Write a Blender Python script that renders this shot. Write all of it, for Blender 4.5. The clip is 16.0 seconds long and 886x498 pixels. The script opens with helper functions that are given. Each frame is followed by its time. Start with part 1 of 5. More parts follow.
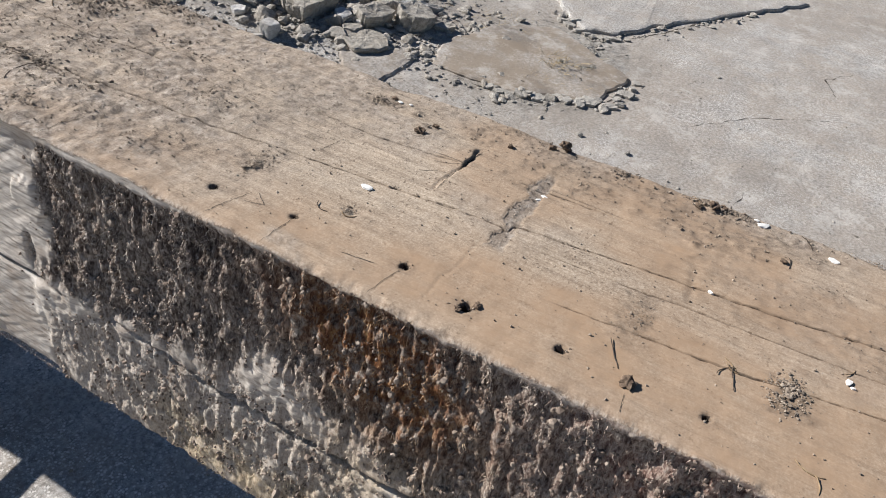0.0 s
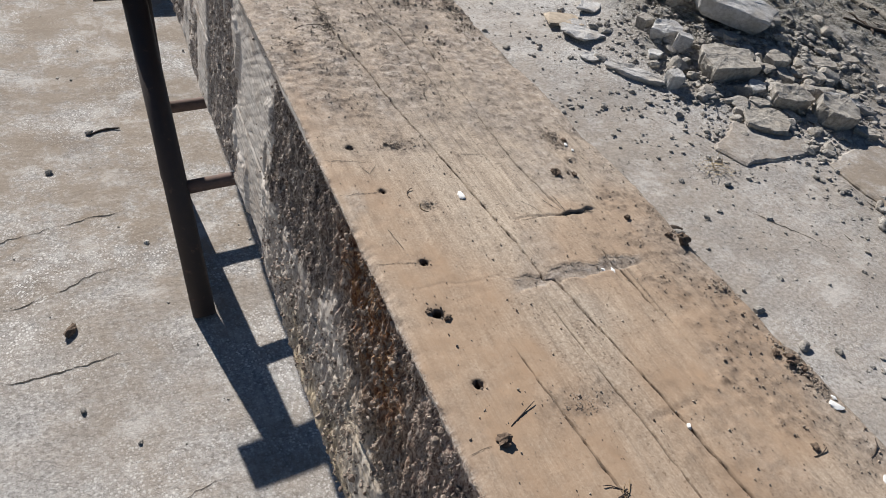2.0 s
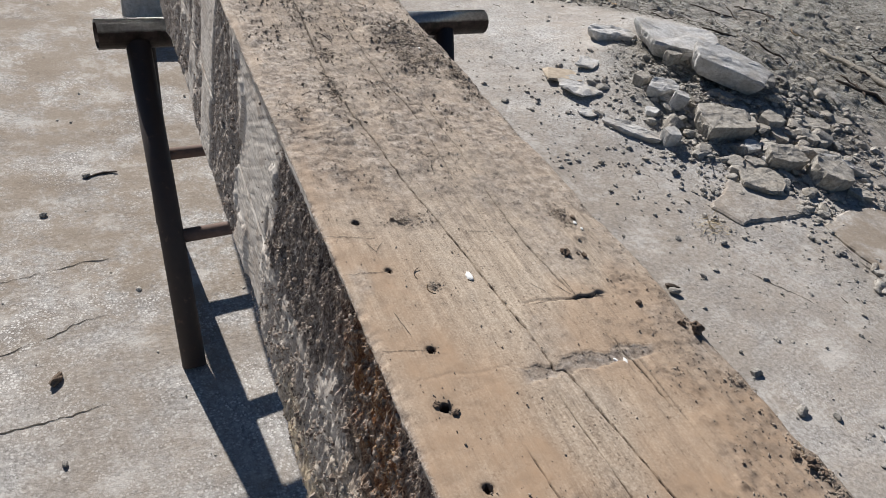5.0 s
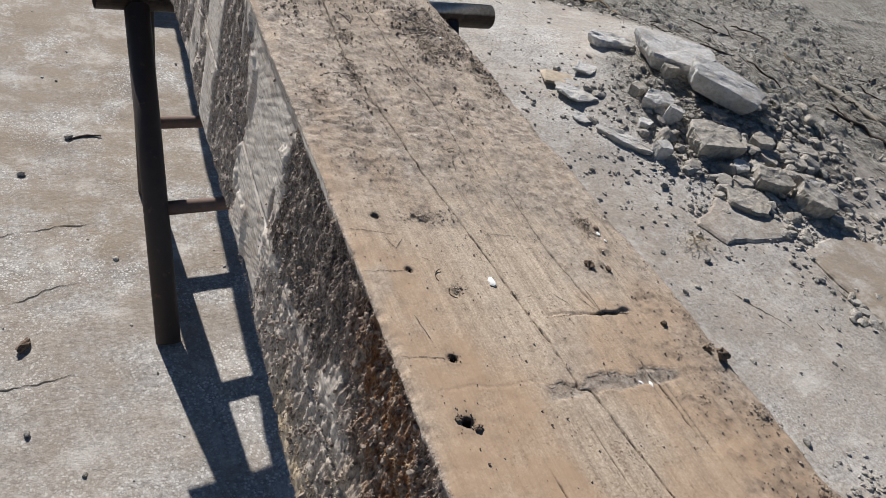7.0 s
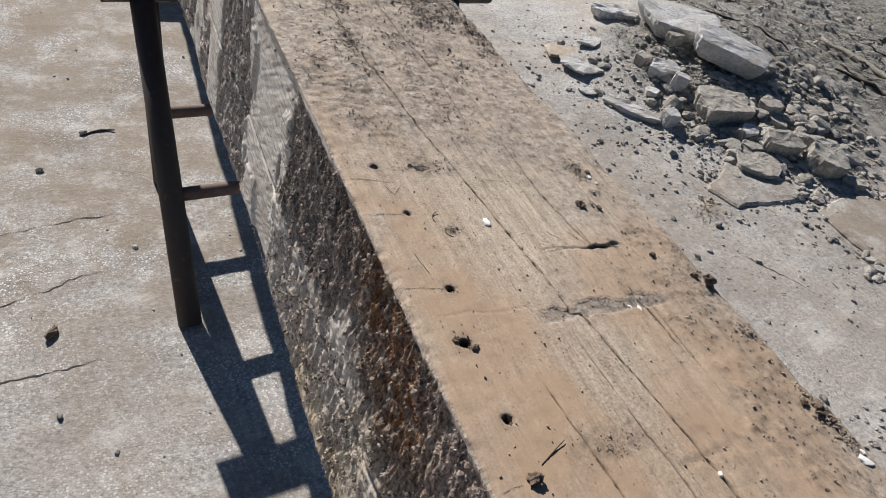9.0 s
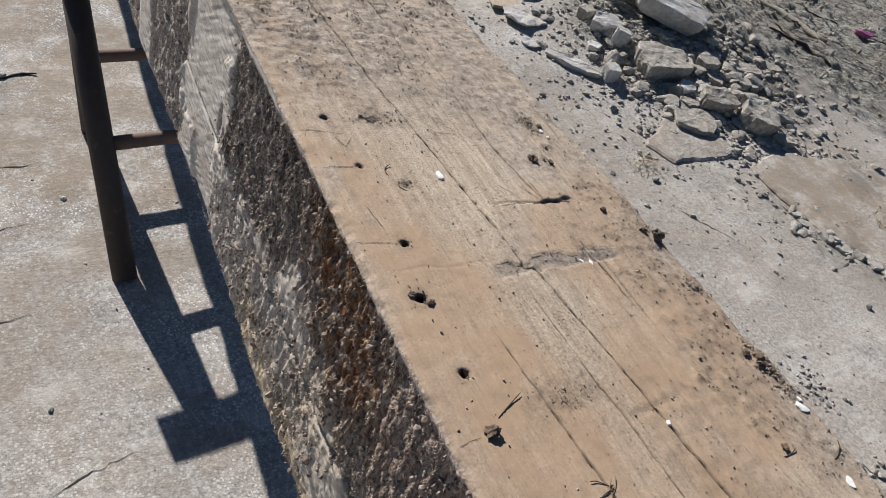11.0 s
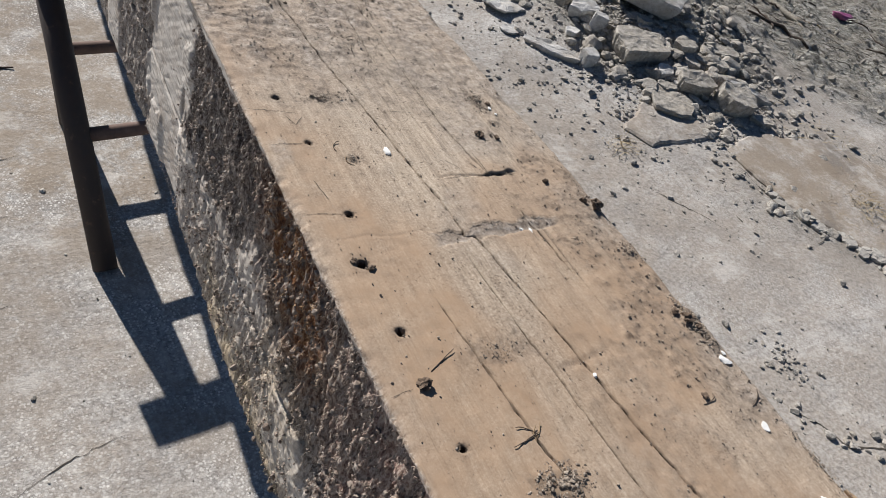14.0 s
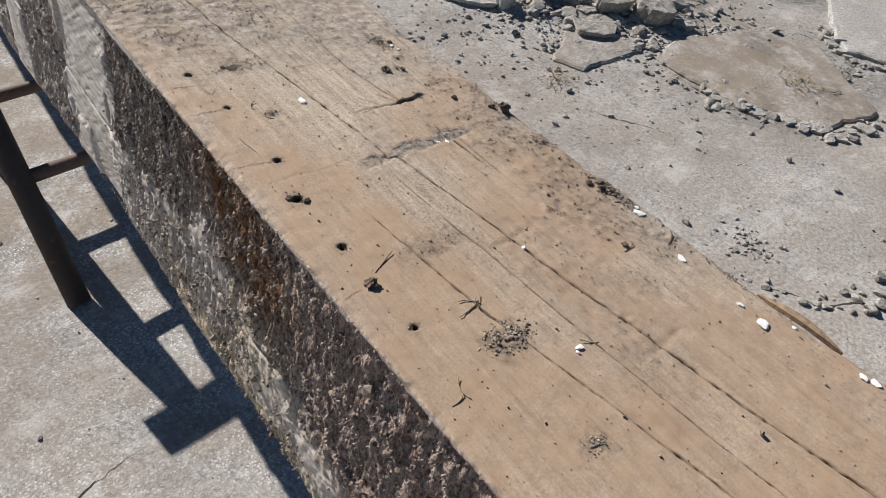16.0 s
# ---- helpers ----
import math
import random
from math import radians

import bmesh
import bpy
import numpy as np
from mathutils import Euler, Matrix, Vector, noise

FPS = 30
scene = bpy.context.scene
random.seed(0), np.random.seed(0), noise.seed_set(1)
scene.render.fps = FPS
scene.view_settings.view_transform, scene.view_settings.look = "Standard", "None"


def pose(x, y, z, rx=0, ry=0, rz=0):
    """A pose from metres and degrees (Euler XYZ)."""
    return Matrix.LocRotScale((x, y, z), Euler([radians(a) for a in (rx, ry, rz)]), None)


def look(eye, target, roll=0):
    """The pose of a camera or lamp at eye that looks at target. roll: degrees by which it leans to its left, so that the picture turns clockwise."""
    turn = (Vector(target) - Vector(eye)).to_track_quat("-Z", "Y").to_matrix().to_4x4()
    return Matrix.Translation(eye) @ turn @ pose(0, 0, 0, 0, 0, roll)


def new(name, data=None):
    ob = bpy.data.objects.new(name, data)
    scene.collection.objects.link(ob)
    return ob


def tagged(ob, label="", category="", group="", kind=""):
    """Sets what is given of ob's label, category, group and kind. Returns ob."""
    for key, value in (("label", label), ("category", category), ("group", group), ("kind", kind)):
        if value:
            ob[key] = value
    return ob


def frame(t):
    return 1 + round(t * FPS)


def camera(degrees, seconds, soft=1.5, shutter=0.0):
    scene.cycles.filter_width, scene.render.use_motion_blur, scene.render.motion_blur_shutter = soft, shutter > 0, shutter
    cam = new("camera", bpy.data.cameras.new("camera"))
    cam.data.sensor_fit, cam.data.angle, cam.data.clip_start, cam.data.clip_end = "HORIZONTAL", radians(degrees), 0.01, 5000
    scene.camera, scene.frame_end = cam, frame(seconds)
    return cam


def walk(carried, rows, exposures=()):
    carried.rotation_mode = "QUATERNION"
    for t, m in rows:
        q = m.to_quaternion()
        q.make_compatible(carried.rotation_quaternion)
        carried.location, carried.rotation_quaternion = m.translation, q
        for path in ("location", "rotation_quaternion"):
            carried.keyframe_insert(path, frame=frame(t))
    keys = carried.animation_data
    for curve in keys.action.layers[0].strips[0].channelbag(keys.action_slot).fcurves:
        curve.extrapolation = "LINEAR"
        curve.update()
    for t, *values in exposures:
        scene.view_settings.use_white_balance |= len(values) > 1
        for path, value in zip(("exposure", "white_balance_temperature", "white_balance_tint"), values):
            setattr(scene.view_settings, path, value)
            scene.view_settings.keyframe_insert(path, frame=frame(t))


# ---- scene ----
cam = camera(63.0, 16.0, soft=0.9)
PATH = [
    (0, (-0.451, -0.143, 1.512), (1.002, 0.494, 0.294), 9.0),
    (0.5, (-0.346, -0.170, 1.504), (0.922, 0.732, 0.248), 11.0),
    (1, (-0.311, -0.293, 1.533), (0.685, 0.880, 0.255), 15.8),
    (1.5, (-0.298, -0.335, 1.546), (0.493, 0.961, 0.244), 10.8),
    (2, (-0.299, -0.347, 1.561), (0.470, 0.992, 0.291), 10.9),
    (2.5, (-0.303, -0.327, 1.559), (0.443, 1.043, 0.308), 11.1),
    (3, (-0.301, -0.314, 1.575), (0.481, 1.068, 0.360), 10.8),
    (3.5, (-0.287, -0.305, 1.579), (0.526, 1.080, 0.388), 10.6),
    (4, (-0.288, -0.313, 1.577), (0.539, 1.068, 0.391), 11.1),
    (4.2, (-0.290, -0.311, 1.576), (0.516, 1.080, 0.387), 11.1),
    (6.3, (-0.310, -0.307, 1.565), (0.540, 1.096, 0.421), 14.7),
    (6.5, (-0.311, -0.300, 1.560), (0.543, 1.093, 0.407), 15.6),
    (7, (-0.325, -0.267, 1.552), (0.541, 1.101, 0.378), 18.6),
    (7.5, (-0.308, -0.284, 1.563), (0.576, 1.050, 0.364), 16.3),
    (8, (-0.307, -0.330, 1.569), (0.491, 1.054, 0.365), 14.4),
    (8.5, (-0.305, -0.347, 1.567), (0.465, 1.066, 0.380), 12.9),
    (9, (-0.327, -0.322, 1.548), (0.496, 1.038, 0.334), 15.2),
    (9.5, (-0.356, -0.230, 1.544), (0.593, 1.063, 0.349), 15.9),
    (10, (-0.364, -0.231, 1.545), (0.631, 1.003, 0.326), 18.4),
    (10.2, (-0.345, -0.249, 1.541), (0.639, 0.978, 0.306), 19.2),
    (12.3, (-0.323, -0.332, 1.555), (0.608, 0.879, 0.263), 19.3),
    (12.5, (-0.313, -0.323, 1.560), (0.629, 0.887, 0.276), 18.8),
    (13, (-0.297, -0.323, 1.555), (0.666, 0.863, 0.264), 18.2),
    (13.5, (-0.300, -0.350, 1.552), (0.664, 0.820, 0.248), 18.0),
    (14, (-0.317, -0.359, 1.559), (0.661, 0.821, 0.274), 19.5),
    (14.5, (-0.328, -0.355, 1.560), (0.638, 0.847, 0.286), 19.1),
    (15, (-0.323, -0.356, 1.559), (0.639, 0.841, 0.278), 18.5),
    (15.5, (-0.304, -0.397, 1.554), (0.659, 0.755, 0.232), 14.5),
    (16, (-0.327, -0.443, 1.563), (0.692, 0.654, 0.238), 8.6),
]
walk(cam, [(t, look(eye, target, roll)) for t, eye, target, roll in PATH],
     exposures=[(0.0, 0.56), (0.6, 0.54), (1.5, 0.46), (4.0, 0.46), (8.0, 0.44), (16.0, 0.44)])

# ---- light ----
SUN_TO = Vector((0.172, -1.077, -0.745)).normalized()
world = bpy.data.worlds.new("sky")
scene.world = world
world.use_nodes = True
wt = world.node_tree
sky = wt.nodes.new("ShaderNodeTexSky")
sky.sky_type, sky.sun_disc = "NISHITA", False
sky.sun_elevation, sky.sun_rotation = radians(34.4), radians(-9)
sky.air_density, sky.dust_density, sky.ozone_density = 1.0, 0.0, 6.0
wt.links.new(sky.outputs[0], wt.nodes["Background"].inputs[0])
wt.nodes["Background"].inputs[1].default_value = 0.038
sun = new("sun", bpy.data.lights.new("sun", "SUN"))
sun.data.energy, sun.data.angle, sun.data.color = 5.0, radians(0.5), (1.0, 0.96, 0.915)
sun.matrix_world = Matrix.Translation((0, 0, 6)) @ SUN_TO.to_track_quat("-Z", "Y").to_matrix().to_4x4()


# ---- material helpers ----
class Nodes:
    def __init__(self, name, rough=0.85, metal=0.0, spec=0.3):
        self.m = bpy.data.materials.new(name)
        self.m.use_nodes = True
        self.t = self.m.node_tree
        self.b = self.t.nodes["Principled BSDF"]
        self.b.inputs["Roughness"].default_value = rough
        self.b.inputs["Metallic"].default_value = metal
        self.b.inputs["Specular IOR Level"].default_value = spec
        self.co = self.t.nodes.new("ShaderNodeTexCoord").outputs["Object"]

    def link(self, a, b):
        self.t.links.new(a, b)

    def put(self, sock, v):
        if isinstance(v, (int, float)):
            sock.default_value = v
        elif isinstance(v, tuple):
            sock.default_value = (*v, 1) if len(v) == 3 and sock.type == "RGBA" else v
        else:
            self.link(v, sock)

    def at(self, scale=(1, 1, 1), turn=(0, 0, 0)):
        n = self.t.nodes.new("ShaderNodeMapping")
        n.inputs["Scale"].default_value = scale
        n.inputs["Rotation"].default_value = turn
        self.link(self.co, n.inputs["Vector"])
        return n.outputs[0]

    def noise(self, scale, detail=4, rough=0.6, where=None, distort=0.0):
        n = self.t.nodes.new("ShaderNodeTexNoise")
        n.inputs["Scale"].default_value, n.inputs["Detail"].default_value = scale, detail
        n.inputs["Roughness"].default_value, n.inputs["Distortion"].default_value = rough, distort
        self.link(where or self.co, n.inputs["Vector"])
        return n.outputs[0]

    def cells(self, scale, out="Distance", feature="F1", where=None):
        n = self.t.nodes.new("ShaderNodeTexVoronoi")
        n.feature = feature
        n.inputs["Scale"].default_value = scale
        self.link(where or self.co, n.inputs["Vector"])
        return n.outputs[out]

    def ramp(self, v, *stops):
        n = self.t.nodes.new("ShaderNodeValToRGB")
        e = n.color_ramp.elements
        while len(e) < len(stops):
            e.new(0.5)
        for el, (p, c) in zip(e, stops):
            el.position = p
            el.color = (c, c, c, 1) if isinstance(c, (int, float)) else (*c, 1)
        self.link(v, n.inputs[0])
        return n.outputs[0]

    def mix(self, f, a, b, mode="MIX"):
        n = self.t.nodes.new("ShaderNodeMix")
        n.data_type, n.blend_type = "RGBA", mode
        self.put(n.inputs[0], f)
        self.put(n.inputs[6], a)
        self.put(n.inputs[7], b)
        return n.outputs[2]

    def math(self, op, a, b):
        n = self.t.nodes.new("ShaderNodeMath")
        n.operation = op
        n.use_clamp = op in ("ADD", "SUBTRACT", "MULTIPLY")
        self.put(n.inputs[0], a)
        self.put(n.inputs[1], b)
        return n.outputs[0]

    def attr(self, name):
        n = self.t.nodes.new("ShaderNodeAttribute")
        n.attribute_name = name
        return n.outputs["Fac"]

    def island(self):
        return self.t.nodes.new("ShaderNodeNewGeometry").outputs["Random Per Island"]

    def random(self):
        return self.t.nodes.new("ShaderNodeObjectInfo").outputs["Random"]

    def bump(self, v, strength, dist):
        n = self.t.nodes.new("ShaderNodeBump")
        n.inputs["Strength"].default_value, n.inputs["Distance"].default_value = strength, dist
        self.link(v, n.inputs["Height"])
        last = self.b.inputs["Normal"].links
        if last:
            self.link(last[0].from_socket, n.inputs["Normal"])
        self.link(n.outputs[0], self.b.inputs["Normal"])
        return self

    def done(self, colour, rough=None):
        self.put(self.b.inputs["Base Color"], colour)
        if rough is not None:
            self.put(self.b.inputs["Roughness"], rough)
        return self.m


def wood_material():
    n = Nodes("weathered_timber", 0.88, 0, 0.25)
    grain = n.noise(1.0, 6, 0.65, n.at((150, 5, 150)), 0.3)
    fine = n.noise(1.0, 4, 0.7, n.at((900, 40, 900)), 0.2)
    broad = n.noise(9, 5, 0.6)
    patch = n.noise(22, 6, 0.65)
    col = n.ramp(grain, (0.34, WOOD_DARK), (0.47, WOOD_MID), (0.62, WOOD_LIGHT))
    col = n.mix(n.ramp(broad, (0.46, 0.0), (0.6, 0.75)), col, WOOD_WARM)
    col = n.mix(n.ramp(patch, (0.48, 0.0), (0.6, 0.55)), col, WOOD_GREY)
    col = n.mix(0.27, col, n.ramp(fine, (0.36, (0.13, 0.1, 0.075)), (0.6, (0.6, 0.51, 0.41))))
    speck = n.noise(520, 4, 0.75)
    col = n.mix(0.3, col, n.ramp(speck, (0.38, (0.12, 0.095, 0.075)), (0.52, (0.42, 0.35, 0.28)), (0.62, (0.78, 0.69, 0.58))))
    # dark hairline checks along the grain
    hair = n.ramp(n.noise(1.0, 3, 0.5, n.at((240, 3.2, 240)), 0.6), (0.28, 0.55), (0.34, 0.0))
    col = n.mix(n.math("MULTIPLY", hair, n.ramp(broad, (0.4, 0.25), (0.6, 1.0))), col, (0.1, 0.07, 0.05))
    # scattered dark grit, thicker in drifts
    grit = n.ramp(n.noise(320, 2, 0.5), (0.62, 0.0), (0.7, 0.75))
    col = n.mix(n.math("MULTIPLY", grit, n.ramp(n.noise(13, 4, 0.6), (0.38, 0.35), (0.6, 1.0))), col, (0.1, 0.072, 0.052))
    smear = n.math("MULTIPLY", n.ramp(n.noise(1.0, 7, 0.78, n.at((42, 15, 40)), 0.5), (0.53, 0.0), (0.68, 0.42)), n.ramp(n.noise(7, 3, 0.5), (0.42, 0.1), (0.62, 1.0)))
    col = n.mix(smear, col, (0.17, 0.12, 0.083))
    col = n.mix(n.math("MULTIPLY", n.attr("warm"), n.ramp(patch, (0.3, 0.4), (0.7, 1.0))), col, WOOD_ORANGE)
    dustn = n.math("MULTIPLY", n.attr("dust"), n.ramp(n.noise(60, 6, 0.7), (0.3, 0.15), (0.65, 1.0)))
    col = n.mix(dustn, col, n.ramp(n.noise(110, 7, 0.82), (0.39, (0.14, 0.112, 0.092)), (0.49, (0.33, 0.281, 0.238)), (0.6, (0.56, 0.495, 0.43))))
    # weathered grey of the sounder side, with torn grain
    torn = n.noise(1.0, 5, 0.7, n.at((60, 34, 260), (0.5, 0, 0)), 0.3)
    sound = n.ramp(torn, (0.34, (0.26, 0.225, 0.195)), (0.45, (0.5, 0.45, 0.4)), (0.6, (0.68, 0.63, 0.57)))
    sound = n.mix(n.ramp(n.noise(17, 6, 0.7), (0.5, 0.0), (0.62, 0.5)), sound, (0.36, 0.285, 0.225))
    col = n.mix(n.attr("side"), col, sound)
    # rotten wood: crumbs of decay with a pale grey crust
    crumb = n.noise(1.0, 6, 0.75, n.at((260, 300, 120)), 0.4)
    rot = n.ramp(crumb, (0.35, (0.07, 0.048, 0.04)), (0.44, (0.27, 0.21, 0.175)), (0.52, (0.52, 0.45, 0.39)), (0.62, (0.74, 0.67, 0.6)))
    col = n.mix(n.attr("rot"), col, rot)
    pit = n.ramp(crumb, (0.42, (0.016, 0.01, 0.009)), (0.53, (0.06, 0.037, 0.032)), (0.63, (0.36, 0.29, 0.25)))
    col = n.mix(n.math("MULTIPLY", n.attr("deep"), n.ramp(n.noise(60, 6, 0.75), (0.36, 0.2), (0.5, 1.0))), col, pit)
    ruddy = n.ramp(crumb, (0.37, (0.1, 0.048, 0.038)), (0.48, (0.34, 0.215, 0.175)), (0.6, (0.66, 0.53, 0.44)))
    col = n.mix(n.math("MULTIPLY", n.attr("red"), n.ramp(n.noise(26, 5, 0.7), (0.36, 0.2), (0.58, 0.9))), col, ruddy)
    straw = n.ramp(crumb, (0.36, (0.25, 0.175, 0.1)), (0.58, (0.66, 0.53, 0.36)))
    col = n.mix(n.math("MULTIPLY", n.attr("yellow"), n.ramp(n.noise(40, 5, 0.7), (0.36, 0.15), (0.56, 0.85))), col, straw)
    stain = n.math("MULTIPLY", n.attr("rust"), n.ramp(n.noise(80, 5, 0.7), (0.38, 0.0), (0.56, 0.9)))
    col = n.mix(stain, col, n.ramp(crumb, (0.38, (0.07, 0.02, 0.008)), (0.52, (0.26, 0.1, 0.03)), (0.68, (0.45, 0.26, 0.09))))
    # dirt holds real dirt and the painted shade of holes and cracks
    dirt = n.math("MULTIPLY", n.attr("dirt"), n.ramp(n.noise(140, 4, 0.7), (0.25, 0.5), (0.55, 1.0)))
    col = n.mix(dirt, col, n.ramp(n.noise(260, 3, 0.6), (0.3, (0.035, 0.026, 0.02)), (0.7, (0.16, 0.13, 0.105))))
    # highest values go near-black: shade painted into the openings
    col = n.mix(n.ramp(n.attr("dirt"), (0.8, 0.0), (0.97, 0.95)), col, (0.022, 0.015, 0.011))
    n.bump(n.math("MULTIPLY", n.attr("dust"), n.noise(120, 6, 0.8)), 0.8, 0.003)
    n.bump(grain, 0.35, 0.0016).bump(fine, 0.35, 0.0006).bump(n.noise(420, 4, 0.7), 0.25, 0.0008)
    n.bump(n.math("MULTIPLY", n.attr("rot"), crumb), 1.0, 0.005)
    n.bump(n.math("MULTIPLY", n.attr("side"), torn), 0.5, 0.0025)
    return n.done(col)


WOOD_DARK, WOOD_MID, WOOD_LIGHT = (0.19, 0.14, 0.098), (0.345, 0.267, 0.193), (0.5, 0.405, 0.305)
WOOD_WARM, WOOD_GREY, WOOD_ORANGE = (0.285, 0.203, 0.135), (0.36, 0.3, 0.238), (0.352, 0.242, 0.157)


def ground_material():
    n = Nodes("yard_concrete", 0.92, 0, 0.2)
    broad = n.noise(0.9, 5, 0.6)
    mid = n.noise(6, 6, 0.65)
    fine = n.noise(70, 5, 0.7)
    col = n.ramp(fine, (0.36, (0.192, 0.187, 0.182)), (0.48, (0.338, 0.329, 0.317)), (0.62, (0.495, 0.481, 0.461)))
    # exposed aggregate
    spot = n.cells(120)
    col = n.mix(n.ramp(n.noise(230, 3, 0.6), (0.6, 0.0), (0.66, 0.75)), col, (0.101, 0.0917, 0.0836))
    dust = n.math("ADD", n.ramp(mid, (0.44, 0.0), (0.6, 0.8)), n.attr("dust"))
    col = n.mix(n.math("MULTIPLY", dust, n.ramp(n.noise(25, 5, 0.7), (0.25, 0.4), (0.6, 1.0))), col, n.ramp(fine, (0.38, (0.285, 0.254, 0.224)), (0.62, (0.465, 0.425, 0.38))))
    stain = n.math("ADD", n.math("MULTIPLY", n.attr("stain"), 0.85), 0.2)
    col = n.mix(n.math("MULTIPLY", stain, n.ramp(n.noise(2.6, 7, 0.72), (0.47, 0.0), (0.6, 0.8))), col, (0.165, 0.142, 0.122))
    bare = n.math("SUBTRACT", n.ramp(n.noise(1.7, 6, 0.7), (0.42, 0.25), (0.56, 1.0)), n.attr("dust"))
    chips = n.math("MULTIPLY", n.ramp(spot, (0.34, 0.95), (0.42, 0.0)), n.ramp(n.cells(120, "Color"), (0.42, 0.0), (0.46, 1.0)))
    col = n.mix(n.math("MULTIPLY", chips, bare), col, (0.75, 0.735, 0.705))
    small = n.math("MULTIPLY", n.ramp(n.cells(310), (0.3, 0.8), (0.42, 0.0)), n.ramp(n.cells(310, "Color"), (0.45, 0.0), (0.5, 1.0)))
    col = n.mix(n.math("MULTIPLY", small, bare), col, (0.7, 0.685, 0.655))
    along = n.t.nodes.new("ShaderNodeMapping")
    along.inputs["Rotation"].default_value = (0, 0, radians(55))
    n.link(n.co, along.inputs["Vector"])
    across = n.t.nodes.new("ShaderNodeMapping")
    across.inputs["Scale"].default_value = (13, 36, 30)
    n.link(along.outputs[0], across.inputs["Vector"])
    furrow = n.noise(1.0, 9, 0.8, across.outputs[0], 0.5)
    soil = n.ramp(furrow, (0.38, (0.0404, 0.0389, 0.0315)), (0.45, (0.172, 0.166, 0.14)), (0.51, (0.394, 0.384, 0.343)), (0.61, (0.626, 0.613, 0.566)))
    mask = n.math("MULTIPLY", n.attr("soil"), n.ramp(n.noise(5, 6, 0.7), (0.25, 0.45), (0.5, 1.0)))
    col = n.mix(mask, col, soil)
    col = n.mix(n.ramp(broad, (0.4, 0.35), (0.58, 0.0)), col, (0.273, 0.239, 0.207))
    col = n.mix(n.math("MULTIPLY", stain, n.ramp(n.noise(3.1, 9, 0.78), (0.42, 0.0), (0.54, 0.8))), col, (0.262, 0.213, 0.163))
    col = n.mix(n.ramp(n.noise(4.3, 9, 0.8), (0.52, 0.0), (0.62, 0.4)), col, (0.606, 0.583, 0.551))
    n.bump(fine, 0.5, 0.006).bump(n.noise(260, 3, 0.6), 0.45, 0.003).bump(mid, 0.4, 0.02)
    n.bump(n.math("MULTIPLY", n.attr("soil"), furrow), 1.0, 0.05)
    return n.done(col)


def stone_material(name, dark, light, scale=1.0, per="random"):
    n = Nodes(name, 0.92, 0, 0.2)
    f = n.noise(45 * scale, 6, 0.7)
    col = n.ramp(f, (0.36, dark), (0.63, light))
    r = n.random() if per == "random" else n.island()
    col = n.mix(n.ramp(r, (0.3, 0.0), (1.0, 0.35)), col, tuple(0.6 * c for c in dark))
    col = n.mix(n.ramp(n.noise(8 * scale, 5, 0.65), (0.45, 0.0), (0.65, 0.6)), col, (0.36, 0.315, 0.26))
    col = n.mix(n.ramp(n.noise(190 * scale, 2, 0.5), (0.62, 0.0), (0.7, 0.55)), col, (0.1, 0.095, 0.085))
    n.bump(f, 0.6, 0.012).bump(n.noise(220 * scale, 4, 0.7), 0.5, 0.003)
    return n.done(col)


def steel_material(name, base, worn, rough):
    n = Nodes(name, rough, 0.15, 0.5)
    w = n.noise(38, 6, 0.7)
    col = n.ramp(w, (0.35, base), (0.6, tuple(1.5 * c for c in base)), (0.74, worn))
    n.bump(n.noise(160, 4, 0.7), 0.3, 0.0015)
    return n.done(col, n.ramp(w, (0.3, rough), (0.7, rough + 0.3)))


def bar_material():
    """Dark paint, worn to metal along the top, paled there to paint in the sunlit strip."""
    n = Nodes("worn_bar_steel", 0.36, 0.1, 0.5)
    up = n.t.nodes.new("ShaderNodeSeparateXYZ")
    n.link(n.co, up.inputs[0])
    # height mask: puts the sun's bright strip into colour and metallic
    rub_glint = n.math("ADD", n.math("MULTIPLY", n.math("SUBTRACT", up.outputs[2], 0.752), 40.0), n.math("MULTIPLY", n.noise(24, 6, 0.7), 0.5))
    col = n.mix(n.ramp(rub_glint, (0.5, 0.0), (0.75, 1.0)), n.ramp(n.noise(40, 6, 0.7), (0.4, (0.035, 0.026, 0.024)), (0.66, (0.11, 0.08, 0.07))), n.ramp(n.noise(90, 5, 0.7), (0.35, (0.5, 0.49, 0.48)), (0.65, (0.72, 0.71, 0.7))))
    n.put(n.b.inputs["Metallic"], n.ramp(rub_glint, (0.5, 0.1), (0.75, 0.85)))
    n.bump(n.noise(160, 4, 0.7), 0.25, 0.0012)
    return n.done(col)


def island_material(name, *stops, rough=0.9, tints=()):
    n = Nodes(name, rough, 0, 0.2)
    col = n.ramp(n.island(), *stops)
    col = n.mix(0.35, col, n.ramp(n.noise(420, 3, 0.7), (0.3, (0.06, 0.05, 0.04)), (0.7, (0.5, 0.45, 0.38))))
    for key, share, dark, light in tints:
        col = n.mix(n.math("MULTIPLY", n.attr(key), share), col, n.ramp(n.island(), (0.0, dark), (1.0, light)))
    return n.done(col)


def plain_material(name, dark, light, scale, rough=0.85, spec=0.3):
    n = Nodes(name, rough, 0, spec)
    f = n.noise(scale, 5, 0.65)
    n.bump(f, 0.4, 0.002)
    return n.done(n.ramp(f, (0.3, dark), (0.7, light)))


